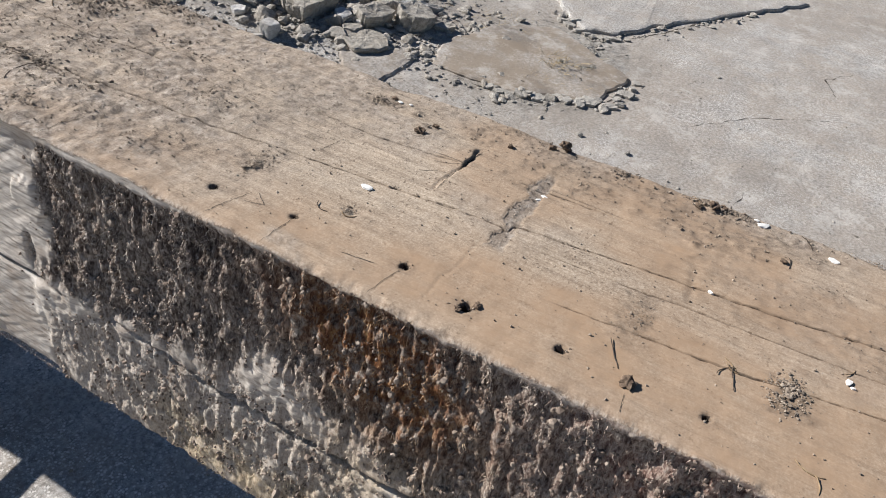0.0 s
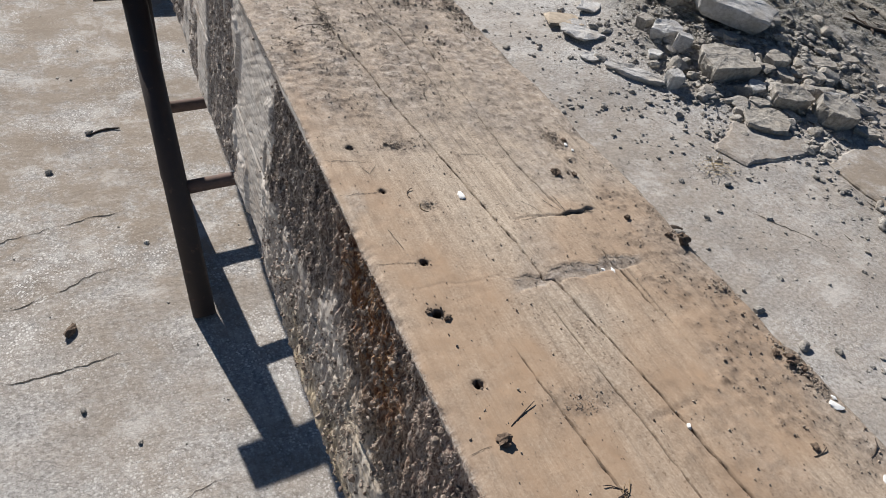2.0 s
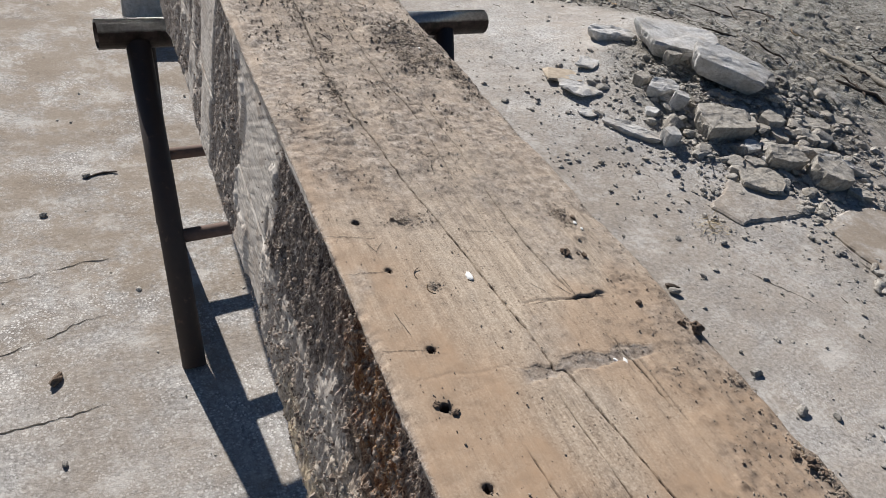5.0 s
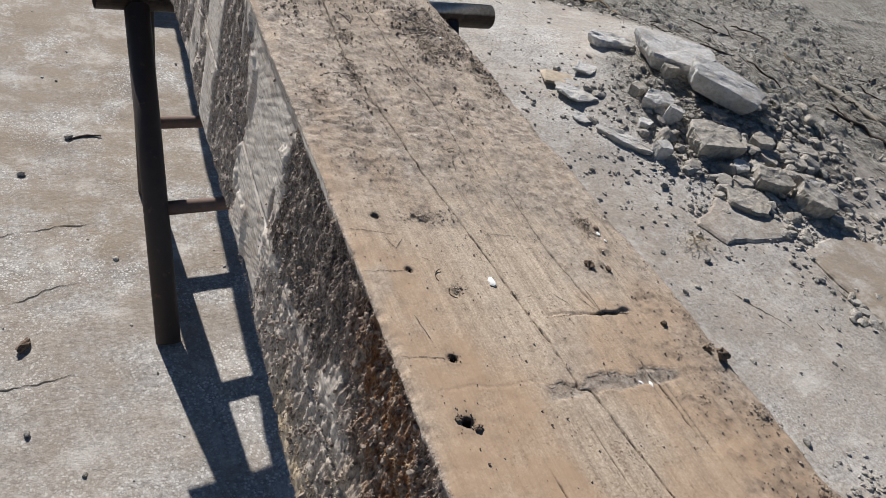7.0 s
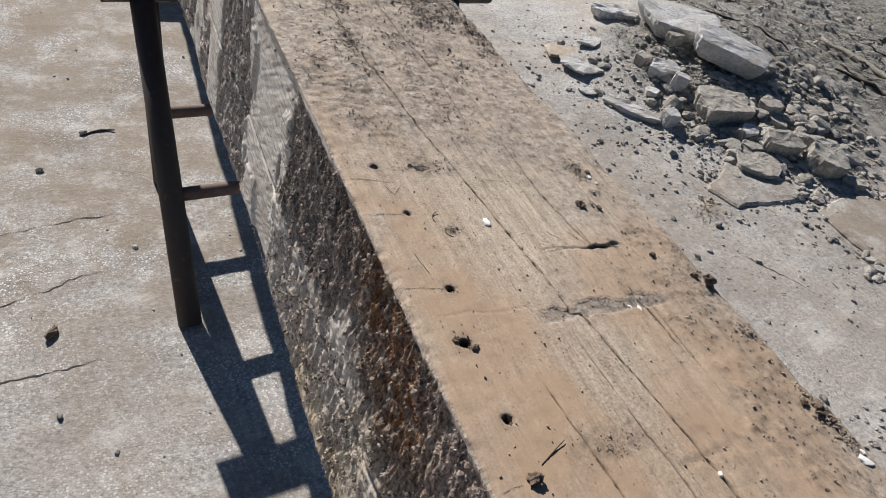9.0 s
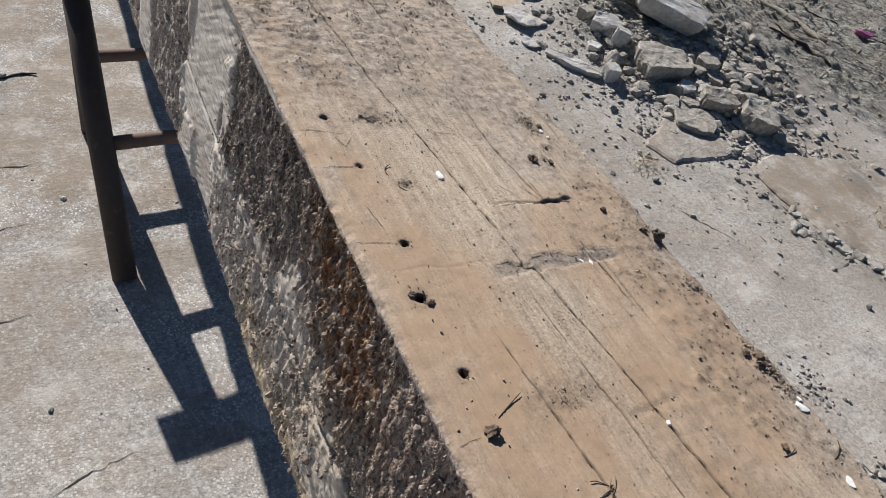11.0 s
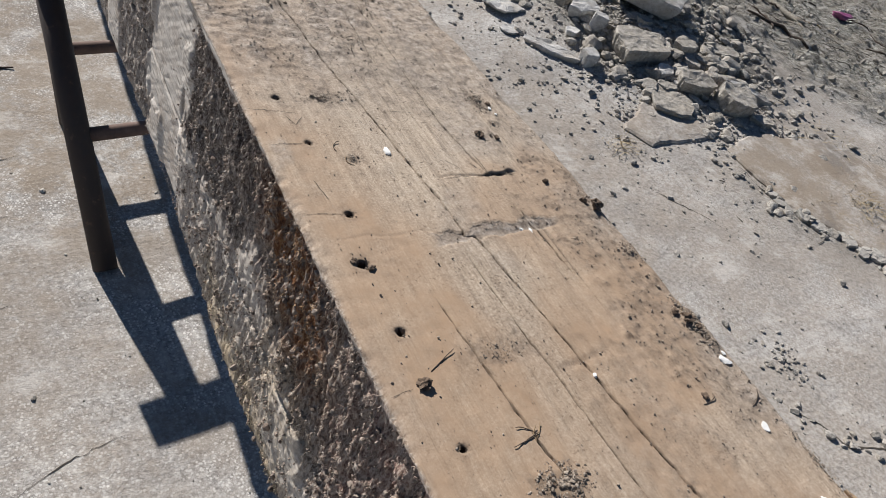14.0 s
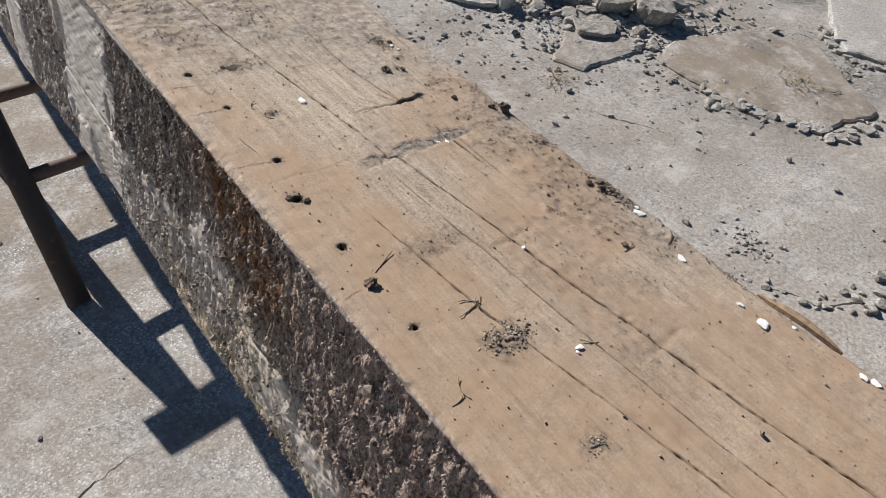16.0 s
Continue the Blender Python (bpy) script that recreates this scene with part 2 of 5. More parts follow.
M_WOOD = wood_material()
M_GROUND = ground_material()
M_CONCRETE = stone_material("broken_concrete", (0.23, 0.212, 0.185), (0.5, 0.465, 0.415))
M_PALE = stone_material("pale_concrete", (0.44, 0.43, 0.415), (0.68, 0.67, 0.655))
M_STONES = stone_material("rubble_stones", (0.24, 0.222, 0.198), (0.54, 0.51, 0.465), 2.5, "island")
M_PLATE = stone_material("slab_concrete", (0.33, 0.31, 0.28), (0.5, 0.475, 0.435), 0.8)
# legs: rusty steel darkened to paint in their shaded near side
M_STEEL = steel_material("rusty_steel_shaded", (0.034, 0.024, 0.021), (0.13, 0.085, 0.065), 0.5)
M_BAR = bar_material()
# rungs: the same rusty steel, lightened to paint in their sunlit tops
M_RUNG = steel_material("rusty_steel_lit", (0.13, 0.085, 0.068), (0.24, 0.17, 0.135), 0.6)
M_FIBRE = island_material("rotten_fibres", (0.0, (0.26, 0.19, 0.16)), (0.2, (0.5, 0.41, 0.355)), (0.55, (0.72, 0.64, 0.57)), (1.0, (0.88, 0.81, 0.73)),
                          tints=(("red", 0.6, (0.16, 0.09, 0.07), (0.56, 0.43, 0.36)), ("yellow", 0.7, (0.3, 0.22, 0.12), (0.66, 0.55, 0.36)), ("rust", 0.75, (0.2, 0.07, 0.025), (0.55, 0.33, 0.13))))
M_ROTCRUMB = island_material("rotten_lumps", (0.0, (0.11, 0.07, 0.055)), (0.5, (0.2, 0.145, 0.115)), (1.0, (0.34, 0.275, 0.23)))
M_CRUMB = island_material("dark_dirt", (0.0, (0.075, 0.052, 0.037)), (0.25, (0.19, 0.14, 0.104)), (0.6, (0.33, 0.26, 0.2)), (1.0, (0.5, 0.41, 0.32)))
M_SOIL = island_material("dry_soil_crumbs", (0.0, (0.14, 0.126, 0.108)), (0.35, (0.32, 0.298, 0.262)), (1.0, (0.6, 0.57, 0.52)))
M_FLAKE = plain_material("white_flake", (0.72, 0.71, 0.68), (0.85, 0.84, 0.81), 90)
M_CLOD = plain_material("mud_clod", (0.065, 0.043, 0.03), (0.24, 0.175, 0.125), 260)
M_TWIG = plain_material("dry_twig", (0.16, 0.1, 0.055), (0.42, 0.32, 0.2), 120)
M_DARKTWIG = plain_material("dark_twig", (0.035, 0.026, 0.02), (0.12, 0.09, 0.07), 120)
M_BRANCH = plain_material("grey_branch", (0.16, 0.14, 0.11), (0.36, 0.33, 0.28), 60)
M_TAN = plain_material("tan_wood", (0.3, 0.245, 0.185), (0.5, 0.42, 0.325), 40)
M_SPLINTER = plain_material("torn_wood", (0.16, 0.1, 0.06), (0.42, 0.3, 0.19), 160)
M_PURPLE = plain_material("purple_plastic", (0.2, 0.05, 0.12), (0.34, 0.1, 0.22), 20, 0.35, 0.5)
M_CRACK = plain_material("crack_dirt", (0.03, 0.026, 0.02), (0.1, 0.085, 0.07), 120)
M_LITTER = island_material("plant_litter", (0.0, (0.05, 0.042, 0.03)), (0.5, (0.15, 0.13, 0.095)), (1.0, (0.42, 0.38, 0.3)))
M_GRASS = island_material("dry_grass", (0.0, (0.2, 0.14, 0.07)), (0.6, (0.4, 0.3, 0.16)), (1.0, (0.5, 0.42, 0.26)))


# ---- geometry helpers ----
def lattice(ix, iy, seed):
    h = (ix.astype(np.int64) * 374761393 + iy.astype(np.int64) * 668265263 + seed * 2147483647) & 0xFFFFFFFF
    h = ((h ^ (h >> 13)) * 1274126177) & 0xFFFFFFFF
    return ((h ^ (h >> 16)) & 0xFFFF) / 65535.0


def vnoise(x, y, seed=0):
    x, y = np.broadcast_arrays(np.asarray(x, float), np.asarray(y, float))
    ix, iy = np.floor(x), np.floor(y)
    fx, fy = x - ix, y - iy
    fx, fy = fx * fx * (3 - 2 * fx), fy * fy * (3 - 2 * fy)
    a, b = lattice(ix, iy, seed), lattice(ix + 1, iy, seed)
    c, d = lattice(ix, iy + 1, seed), lattice(ix + 1, iy + 1, seed)
    return (a * (1 - fx) + b * fx) * (1 - fy) + (c * (1 - fx) + d * fx) * fy


def fbm(x, y, seed=0, octaves=4, gain=0.5):
    """Layered value noise, about -1 to 1."""
    out, amp, total = 0.0, 1.0, 0.0
    for k in range(octaves):
        out = out + amp * (2 * vnoise(x * 2 ** k + 17.3 * k, y * 2 ** k - 9.1 * k, seed + k) - 1)
        total, amp = total + amp, amp * gain
    return out / total * 1.6


def smooth(a, b, v):
    t = np.clip((v - a) / (b - a), 0, 1)
    return t * t * (3 - 2 * t)


def mesh_of(name, verts, faces, material, shade=False, attrs=None):
    me = bpy.data.meshes.new(name)
    me.from_pydata(np.asarray(verts, float).tolist(), [], np.asarray(faces).tolist() if isinstance(faces, np.ndarray) else faces)
    for key, values in (attrs or {}).items():
        layer = me.attributes.new(key, "FLOAT", "POINT")
        layer.data.foreach_set("value", np.asarray(values, np.float32).ravel())
    me.materials.append(material)
    if shade:
        me.polygons.foreach_set("use_smooth", np.ones(len(me.polygons), bool))
    me.update()
    return me


def part(name, bm, material, parent=None, label="", shade=False):
    """Links a bmesh or a mesh as one object under a thing."""
    if isinstance(bm, bmesh.types.BMesh):
        me = bpy.data.meshes.new(name)
        bm.to_mesh(me)
        bm.free()
        me.materials.append(material)
        if shade:
            me.polygons.foreach_set("use_smooth", np.ones(len(me.polygons), bool))
    else:
        me = bm
    ob = new(name, me)
    ob.parent = parent
    return tagged(ob, label)


def empty(name, at=(0, 0, 0)):
    ob = new(name)
    ob.location = at
    return ob


def grid_faces(rows, cols, wrap=False):
    i, j = np.meshgrid(np.arange(rows - 1), np.arange(cols if wrap else cols - 1), indexing="ij")
    k = (j + 1) % cols
    return np.stack([i * cols + j, i * cols + k, (i + 1) * cols + k, (i + 1) * cols + j], -1).reshape(-1, 4)


def ico(subdiv):
    bm = bmesh.new()
    bmesh.ops.create_icosphere(bm, subdivisions=subdiv, radius=1)
    v = np.array([p.co[:] for p in bm.verts])
    f = np.array([[p.index for p in q.verts] for q in bm.faces])
    bm.free()
    return v, f


ICO = {k: ico(k) for k in (1, 2, 3, 4)}


def lump(rng, size, subdiv=2, cuts=9, rough=0.08, boxy=0.0):
    """An angular stone: a ball cut by planes and roughened."""
    v, f = ICO[subdiv]
    v = v * (1 - boxy) + boxy * v / np.abs(v).max(1)[:, None]
    for _ in range(cuts):
        d = rng.normal(size=3)
        d[2] *= 1 - 0.7 * boxy
        d /= np.linalg.norm(d)
        over = v @ d - rng.uniform(0.5, 0.9) * (1 + 0.25 * boxy)
        v -= np.outer(np.clip(over, 0, None), d)
    s = int(rng.integers(1000))
    v *= 1 + rough * (fbm(v[:, 0] * 2.3 + v[:, 2] * 1.6 + s, v[:, 1] * 2.3 - v[:, 2] * 1.4, s, 5, 0.5))[:, None]
    v /= np.abs(v).max(0)
    return v * np.asarray(size), f


def turn_matrix(rng, flat=False):
    if flat:
        e = Euler((rng.normal(0, 0.12), rng.normal(0, 0.12), rng.uniform(0, 6.28)))
    else:
        e = Euler(rng.uniform(0, 6.28, 3))
    return np.array(e.to_matrix())


def scatter(name, templates, places, sizes, material, rng, flat=False, sink=0.35, attrs=None, normal=None):
    """Many small pieces joined into one mesh; places are on the surface."""
    vs, fs, base, reps = [], [], 0, []
    for i, (p, s) in enumerate(zip(places, sizes)):
        v, f = templates[int(rng.integers(len(templates)))]
        w = (v * s) @ turn_matrix(rng, flat).T
        lift = normal if normal is not None else np.array((0, 0, 1.0))
        low = (w @ lift).min()
        w = w + p + lift * (-low * (1 - sink))
        vs.append(w)
        fs.append(f + base)
        base += len(v)
        reps.append(len(v))
    extra = {k: np.repeat(a, reps) for k, a in (attrs or {}).items()}
    return mesh_of(name, np.concatenate(vs), np.concatenate(fs), material, attrs=extra)


def tube(points, radii, sides=7, seed=0, wobble=0.0, caps=True):
    """A bmesh tube along points."""
    bm = bmesh.new()
    pts = [Vector(p) for p in points]
    rings = []
    for i, p in enumerate(pts):
        d = (pts[min(i + 1, len(pts) - 1)] - pts[max(i - 1, 0)]).normalized()
        q = d.to_track_quat("Z", "Y")
        r = radii[i] if isinstance(radii, (list, tuple)) else radii
        ring = []
        for k in range(sides):
            a = 2 * math.pi * k / sides
            rr = r * (1 + wobble * noise.noise(Vector((a * 2, i * 1.7, seed))))
            ring.append(bm.verts.new(p + q @ Vector((rr * math.cos(a), rr * math.sin(a), 0))))
        rings.append(ring)
    for a, b in zip(rings, rings[1:]):
        for k in range(sides):
            bm.faces.new((a[k], a[(k + 1) % sides], b[(k + 1) % sides], b[k]))
    if caps:
        bm.faces.new(rings[0][::-1])
        bm.faces.new(rings[-1])
    return bm


# ---- ground ----
def heap_height(x, y):
    return 0.27 * np.exp(-((x - 3.05) ** 2 / 1.1 + (y - 2.95) ** 2 / 1.0))


def soil_mask(x, y):
    heap = smooth(0.3, 0.7, np.exp(-((x - 3.0) ** 2 / 0.7 + (y - 2.5) ** 2 / 0.75)))
    far = smooth(0.0, 0.8, x - 3.35 + 0.55 * (y - 2.3) - 0.5 * smooth(0, 1.2, 1.6 - y) * 3)
    brown = 0.6 * np.exp(-((x - 3.15) ** 2 / 0.35 + (y - 1.0) ** 2 / 0.1))
    heap = np.maximum(heap, brown)
    edge = 0.5 * fbm(x * 1.3, y * 1.3, 41, 4)
    return np.clip(np.maximum(heap, far) + edge * smooth(0.02, 0.4, np.maximum(heap, far)), 0, 1)


def ground_height(x, y):
    s = soil_mask(x, y)
    h = heap_height(x, y) + 0.004 * fbm(x * 1.1, y * 1.1, 3, 4) + 0.0016 * fbm(x * 9, y * 9, 5, 4)
    rough = smooth(0.9, 1.7, x) * 0.003 * fbm(x * 7, y * 7, 6, 4)
    return h + rough + s * (0.024 * fbm(x * 4.5, y * 4.5, 7, 5, 0.6) + 0.022 * fbm(x * 13, y * 13, 9, 3, 0.6))


def build_ground():
    def axis(a, b, step):
        fine = np.arange(a, b, step)
        out = np.geomspace(step, 300, 60).cumsum()
        out = out[out < 900]
        return np.concatenate([(a - out)[::-1], fine, fine[-1] + out])
    xs, ys = axis(-1.4, 5.6, 0.02), axis(-0.8, 5.2, 0.02)
    y, x = np.meshgrid(ys, xs, indexing="ij")
    z = np.where(np.hypot(x, y) < 30, ground_height(x, y), 0.0)
    dust = smooth(0.3, 1.3, x) * (0.7 + 0.6 * fbm(x * 1.7, y * 1.7, 21, 4) + 0.6 * np.exp(-((x - 3.0) ** 2 / 0.4 + (y - 0.95) ** 2 / 0.2))) * (1 - smooth(0.25, 0.7, -fbm(x * 0.9 + 3, y * 0.9, 24, 3)))
    stain = np.clip(smooth(0.3, -0.1, x) * (1.1 * smooth(1.0, 1.8, y) + 0.35 * smooth(0.3, 0.6, vnoise(x * 3, y * 3, 25))) + 0.35 * np.exp(-((x - 1.4) ** 2 / 0.5 + (y - 1.6) ** 2 / 0.6)), 0, 1)
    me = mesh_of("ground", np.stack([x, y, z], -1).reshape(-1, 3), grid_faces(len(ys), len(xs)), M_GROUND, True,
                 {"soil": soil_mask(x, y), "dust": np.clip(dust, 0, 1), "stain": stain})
    return tagged(new("ground", me), "dusty grey broken concrete yard turning to dark soil", "ground", kind="structure")


ground = build_ground()


def gz(x, y):
    return float(ground_height(np.float64(x), np.float64(y)))


# ---- timber ----
TOP, LEFT, RIGHT = 1.18, -0.134, 0.162
HOLES = [(-0.101, -0.014, 5), (-0.1, -0.084, 4), (-0.1, -0.182, 3), (-0.09, 0.043, 4), (-0.091, 0.142, 3.2), (-0.099, 0.215, 4)]


def cracks_at(y):
    """The x of each long crack and its depth at y."""
    w = lambda s, a: a * (fbm(y * 9, 0 * y + s, 60 + s, 3) + 0.35 * fbm(y * 120, 0 * y + s, 65 + s, 2))
    gate = lambda a, b, s=0.02: smooth(a - s, a + s, y) * (1 - smooth(b - s, b + s, y))
    main = np.where(y > 0, np.interp(y, [0, 0.05, 0.18, 0.28, 0.52, 0.8, 1.6], [0, -0.002, -0.015, -0.027, -0.043, -0.022, -0.03]),
                    np.interp(y, [-0.6, -0.45, -0.375, -0.29, -0.15, 0.0], [0.082, 0.067, 0.055, 0.045, 0.027, 0.008]))
    c2 = np.interp(y, [-0.6, -0.378, -0.245, -0.194, -0.162, -0.095, 0.0], [0.015, -0.017, -0.039, -0.048, -0.051, -0.057, -0.062])
    c3 = np.interp(y, [-0.6, -0.23, -0.15, -0.03, 0.16, 0.24, 0.9], [0.108, 0.086, 0.084, 0.073, 0.057, 0.058, 0.075])
    c4 = np.interp(y, [-0.6, -0.232, -0.14, -0.076, 0.0], [0.03, 0.002, -0.004, -0.009, -0.012])
    c5 = np.interp(y, [0, 0.3, 0.42, 0.5, 0.8, 1.5], [0.02, 0.033, 0.039, 0.034, 0.03, 0.02])
    n = 0.75 + 0.35 * fbm(y * 14, 0 * y, 77, 3)
    return [(main + w(1, 0.0012), 0.009 * n + 0.003), (c2 + w(2, 0.001), 0.006 * n * gate(-0.7, -0.075)), (c3 + w(3, 0.0015), 0.006 * n * gate(-0.62, 0.45, 0.05) * smooth(-0.1, 0.5, fbm(y * 7, y * 0, 81, 2) + 0.35) * (1 - 0.5 * smooth(0.0, 0.1, y))),
            (c4 + w(4, 0.001), 0.0035 * n * gate(-0.42, -0.035)), (c5 + w(5, 0.001), 0.003 * n * gate(0.27, 0.75, 0.05))]


def top_surface(x, y):
    """Height over the flat top, how dirty (with shade painted into holes and slits), dusty and warm it is."""
    z = 0.0014 * fbm(x * 9, y * 3, 31, 2) + 0.0006 * fbm(x * 220, y * 7, 33, 3) + 0.0004 * fbm(x * 110, y * 80, 35, 3)
    dirt = np.zeros_like(x)
    far = smooth(0.12, 0.42, y)
    z += far * (0.0024 * fbm(x * 45, y * 45, 36, 5, 0.6))
    dust = np.clip(far * (0.8 + 0.75 * fbm(x * 30, y * 7, 37, 4)), 0, 1)
    dust = np.maximum(dust, (0.15 + 0.6 * smooth(-0.05, 0.2, y)) * smooth(0.15, 0.55, fbm(x * 14, y * 8, 38, 4)))
    dust = np.maximum(dust, smooth(0.1, 0.155, x) * (0.4 + 0.4 * fbm(x * 20, y * 14, 39, 3)) * (1 - far * 0.3))
    # joint where the upper layer has broken away
    mid = 0.003 + 0.0035 * fbm(x * 45, 0 * x + 2.2, 51, 4)
    wide = 0.0062 + 0.0045 * fbm(x * 70, 0 * x + 5.5, 52, 4)
    on = smooth(-0.035, -0.02, x) * (1 - smooth(0.092, 0.104, x))
    gap = on * (1 - smooth(wide * 0.9, wide * 1.05, np.abs(y - mid)))
    z -= 0.0016 * gap
    dust, dirt = np.maximum(dust, gap), np.maximum(dirt, 0.22 * gap)
    line = np.abs(y - (0.014 + 0.05 * np.clip(-0.03 - x, 0, 1) * 0.3 + 0.002 * fbm(x * 60, 0 * x, 53, 2)))
    z -= 0.0003 * (1 - smooth(0.0, 0.0018, line)) * (1 - smooth(-0.03, -0.02, x)) * smooth(0.3, 0.6, vnoise(x * 40, 0 * x, 54))
    z -= 0.001 * (1 - smooth(-0.004, 0.003, y - mid)) * smooth(0.0, 0.02, x)
    # lifted flake
    foot = 0.076 + 0.0018 * fbm(x * 80, 0 * x, 55, 2) - 0.06 * (x - 0.06)
    flake = smooth(0.0595, 0.0625, x) * (1 - smooth(0.09, 0.1, x)) * smooth(-0.001, 0.0015, y - foot) * (1 - smooth(0.0, 0.045, y - foot))
    z += 0.0022 * flake
    slit = (1 - smooth(0.0004, 0.0017, np.abs(y - foot + 0.0008))) * smooth(0.0, 0.03, x) * (1 - smooth(0.086, 0.094, x))
    z -= 0.0012 * slit
    dirt = np.maximum(dirt, slit * smooth(0.03, 0.06, x))
    # short checks along the grain
    check = smooth(0.78, 0.86, vnoise(x * 330, y * 17, 57)) * smooth(0.5, 0.7, vnoise(x * 12, y * 8, 58)) * (1 - 0.6 * far) * (0.25 + 0.75 * np.exp(-((x - 0.075) ** 2 / 0.0012 + (y + 0.03) ** 2 / 0.006)))
    z -= 0.0014 * check
    dirt = np.maximum(dirt, 0.5 * check)
    # bow-shaped tool marks
    for cx, cy in ((0.028, -0.142), (0.045, -0.29)):
        bow = (1 - smooth(0.0, 0.005, np.abs(y - cy - 0.12 * (x - cx)))) * (1 - smooth(0.02, 0.034, np.abs(x - cx)))
        z -= 0.0006 * bow
        dirt = np.maximum(dirt, 0.36 * bow * smooth(0.2, 0.5, vnoise(x * 90, y * 200, 83)))
    for hx, hy, r in HOLES:
        d = np.hypot(x - hx, (y - hy) * 0.9) * 1000
        z -= 0.011 * (1 - smooth(r * 0.45, r * 0.9, d))
        # dark inside the hole: dirt plus its shade, put into the colour
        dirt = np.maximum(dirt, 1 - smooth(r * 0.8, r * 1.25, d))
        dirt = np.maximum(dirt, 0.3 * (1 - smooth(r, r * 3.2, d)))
    # dark litter patches
    for cx, cy, rx, ry, v in ((0.105, 0.64, 0.045, 0.13, 1.0), (0.14, 0.52, 0.02, 0.08, 0.8), (0.118, 0.2, 0.014, 0.035, 0.8), (0.152, -0.14, 0.012, 0.05, 0.95), (-0.05, -0.226, 0.026, 0.017, 1.0),
                              (0.148, -0.045, 0.016, 0.025, 0.7), (-0.05, 0.215, 0.04, 0.018, 0.6), (-0.045, 0.47, 0.025, 0.1, 0.6), (-0.02, 0.58, 0.05, 0.05, 0.45), (-0.03, -0.12, 0.035, 0.02, 0.55), (0.09, -0.1, 0.012, 0.06, 0.45), (-0.06, 0.115, 0.012, 0.012, 0.8), (0.12, 0.07, 0.022, 0.014, 0.5), (-0.1, 0.4, 0.03, 0.05, 0.5), (0.02, 0.42, 0.06, 0.06, 0.4), (0.0, 0.3, 0.09, 0.03, 0.45), (0.03, -0.3, 0.03, 0.05, 0.3), (0.125, -0.06, 0.045, 0.2, 0.6), (-0.07, 0.33, 0.05, 0.09, 0.5), (0.06, 0.27, 0.07, 0.1, 0.4), (-0.02, 0.75, 0.1, 0.15, 0.6), (0.04, 0.5, 0.06, 0.12, 0.5), (0.05, -0.2, 0.05, 0.08, 0.25), (0.13, 0.16, 0.03, 0.09, 0.35), (-0.06, -0.32, 0.018, 0.012, 0.5)):
        d = np.hypot((x - cx) / rx, (y - cy) / ry) + 0.7 * fbm(x * 60, y * 45, 71, 4, 0.6)
        m = v * (1 - smooth(0.4, 1.2, d)) * (0.45 + 0.55 * smooth(-0.2, 0.3, fbm(x * 260, y * 200, 75, 2)))
        dirt = np.maximum(dirt, 0.78 * m)
        z += 0.0012 * m * (0.6 + fbm(x * 160, y * 160, 72, 3))
    warm = smooth(-0.03, -0.1, x) * (0.25 + 0.5 * smooth(-0.2, 0.5, fbm(x * 12, y * 9, 74, 3))) + 0.7 * smooth(0.1, 0.5, fbm(x * 9, y * 4, 73, 3)) * (1 - far * 0.8)
    warm = warm + 0.75 * np.exp(-((x + 0.085) ** 2 / 0.003 + (y + 0.02) ** 2 / 0.03)) * (0.6 + fbm(x * 14, y * 10, 76, 3))
    warm = warm + 0.6 * smooth(0.02, -0.12, y) * (0.5 + 0.8 * fbm(x * 7, y * 5, 78, 3)) + 0.55 * np.exp(-((x + 0.118) ** 2 / 0.0006 + (y - 0.33) ** 2 / 0.004))
    warm = np.clip(warm * (1 - 0.65 * dust), 0, 1) * (1 - 0.4 * smooth(0.3, 0.6, y))
    return z, dirt, dust, warm


def underside(y):
    return np.interp(y, [-1.0, 0.0, 0.6, 1.2, 1.7, 4.5], [0.846, 0.841, 0.837, 0.808, 0.783, 0.783])


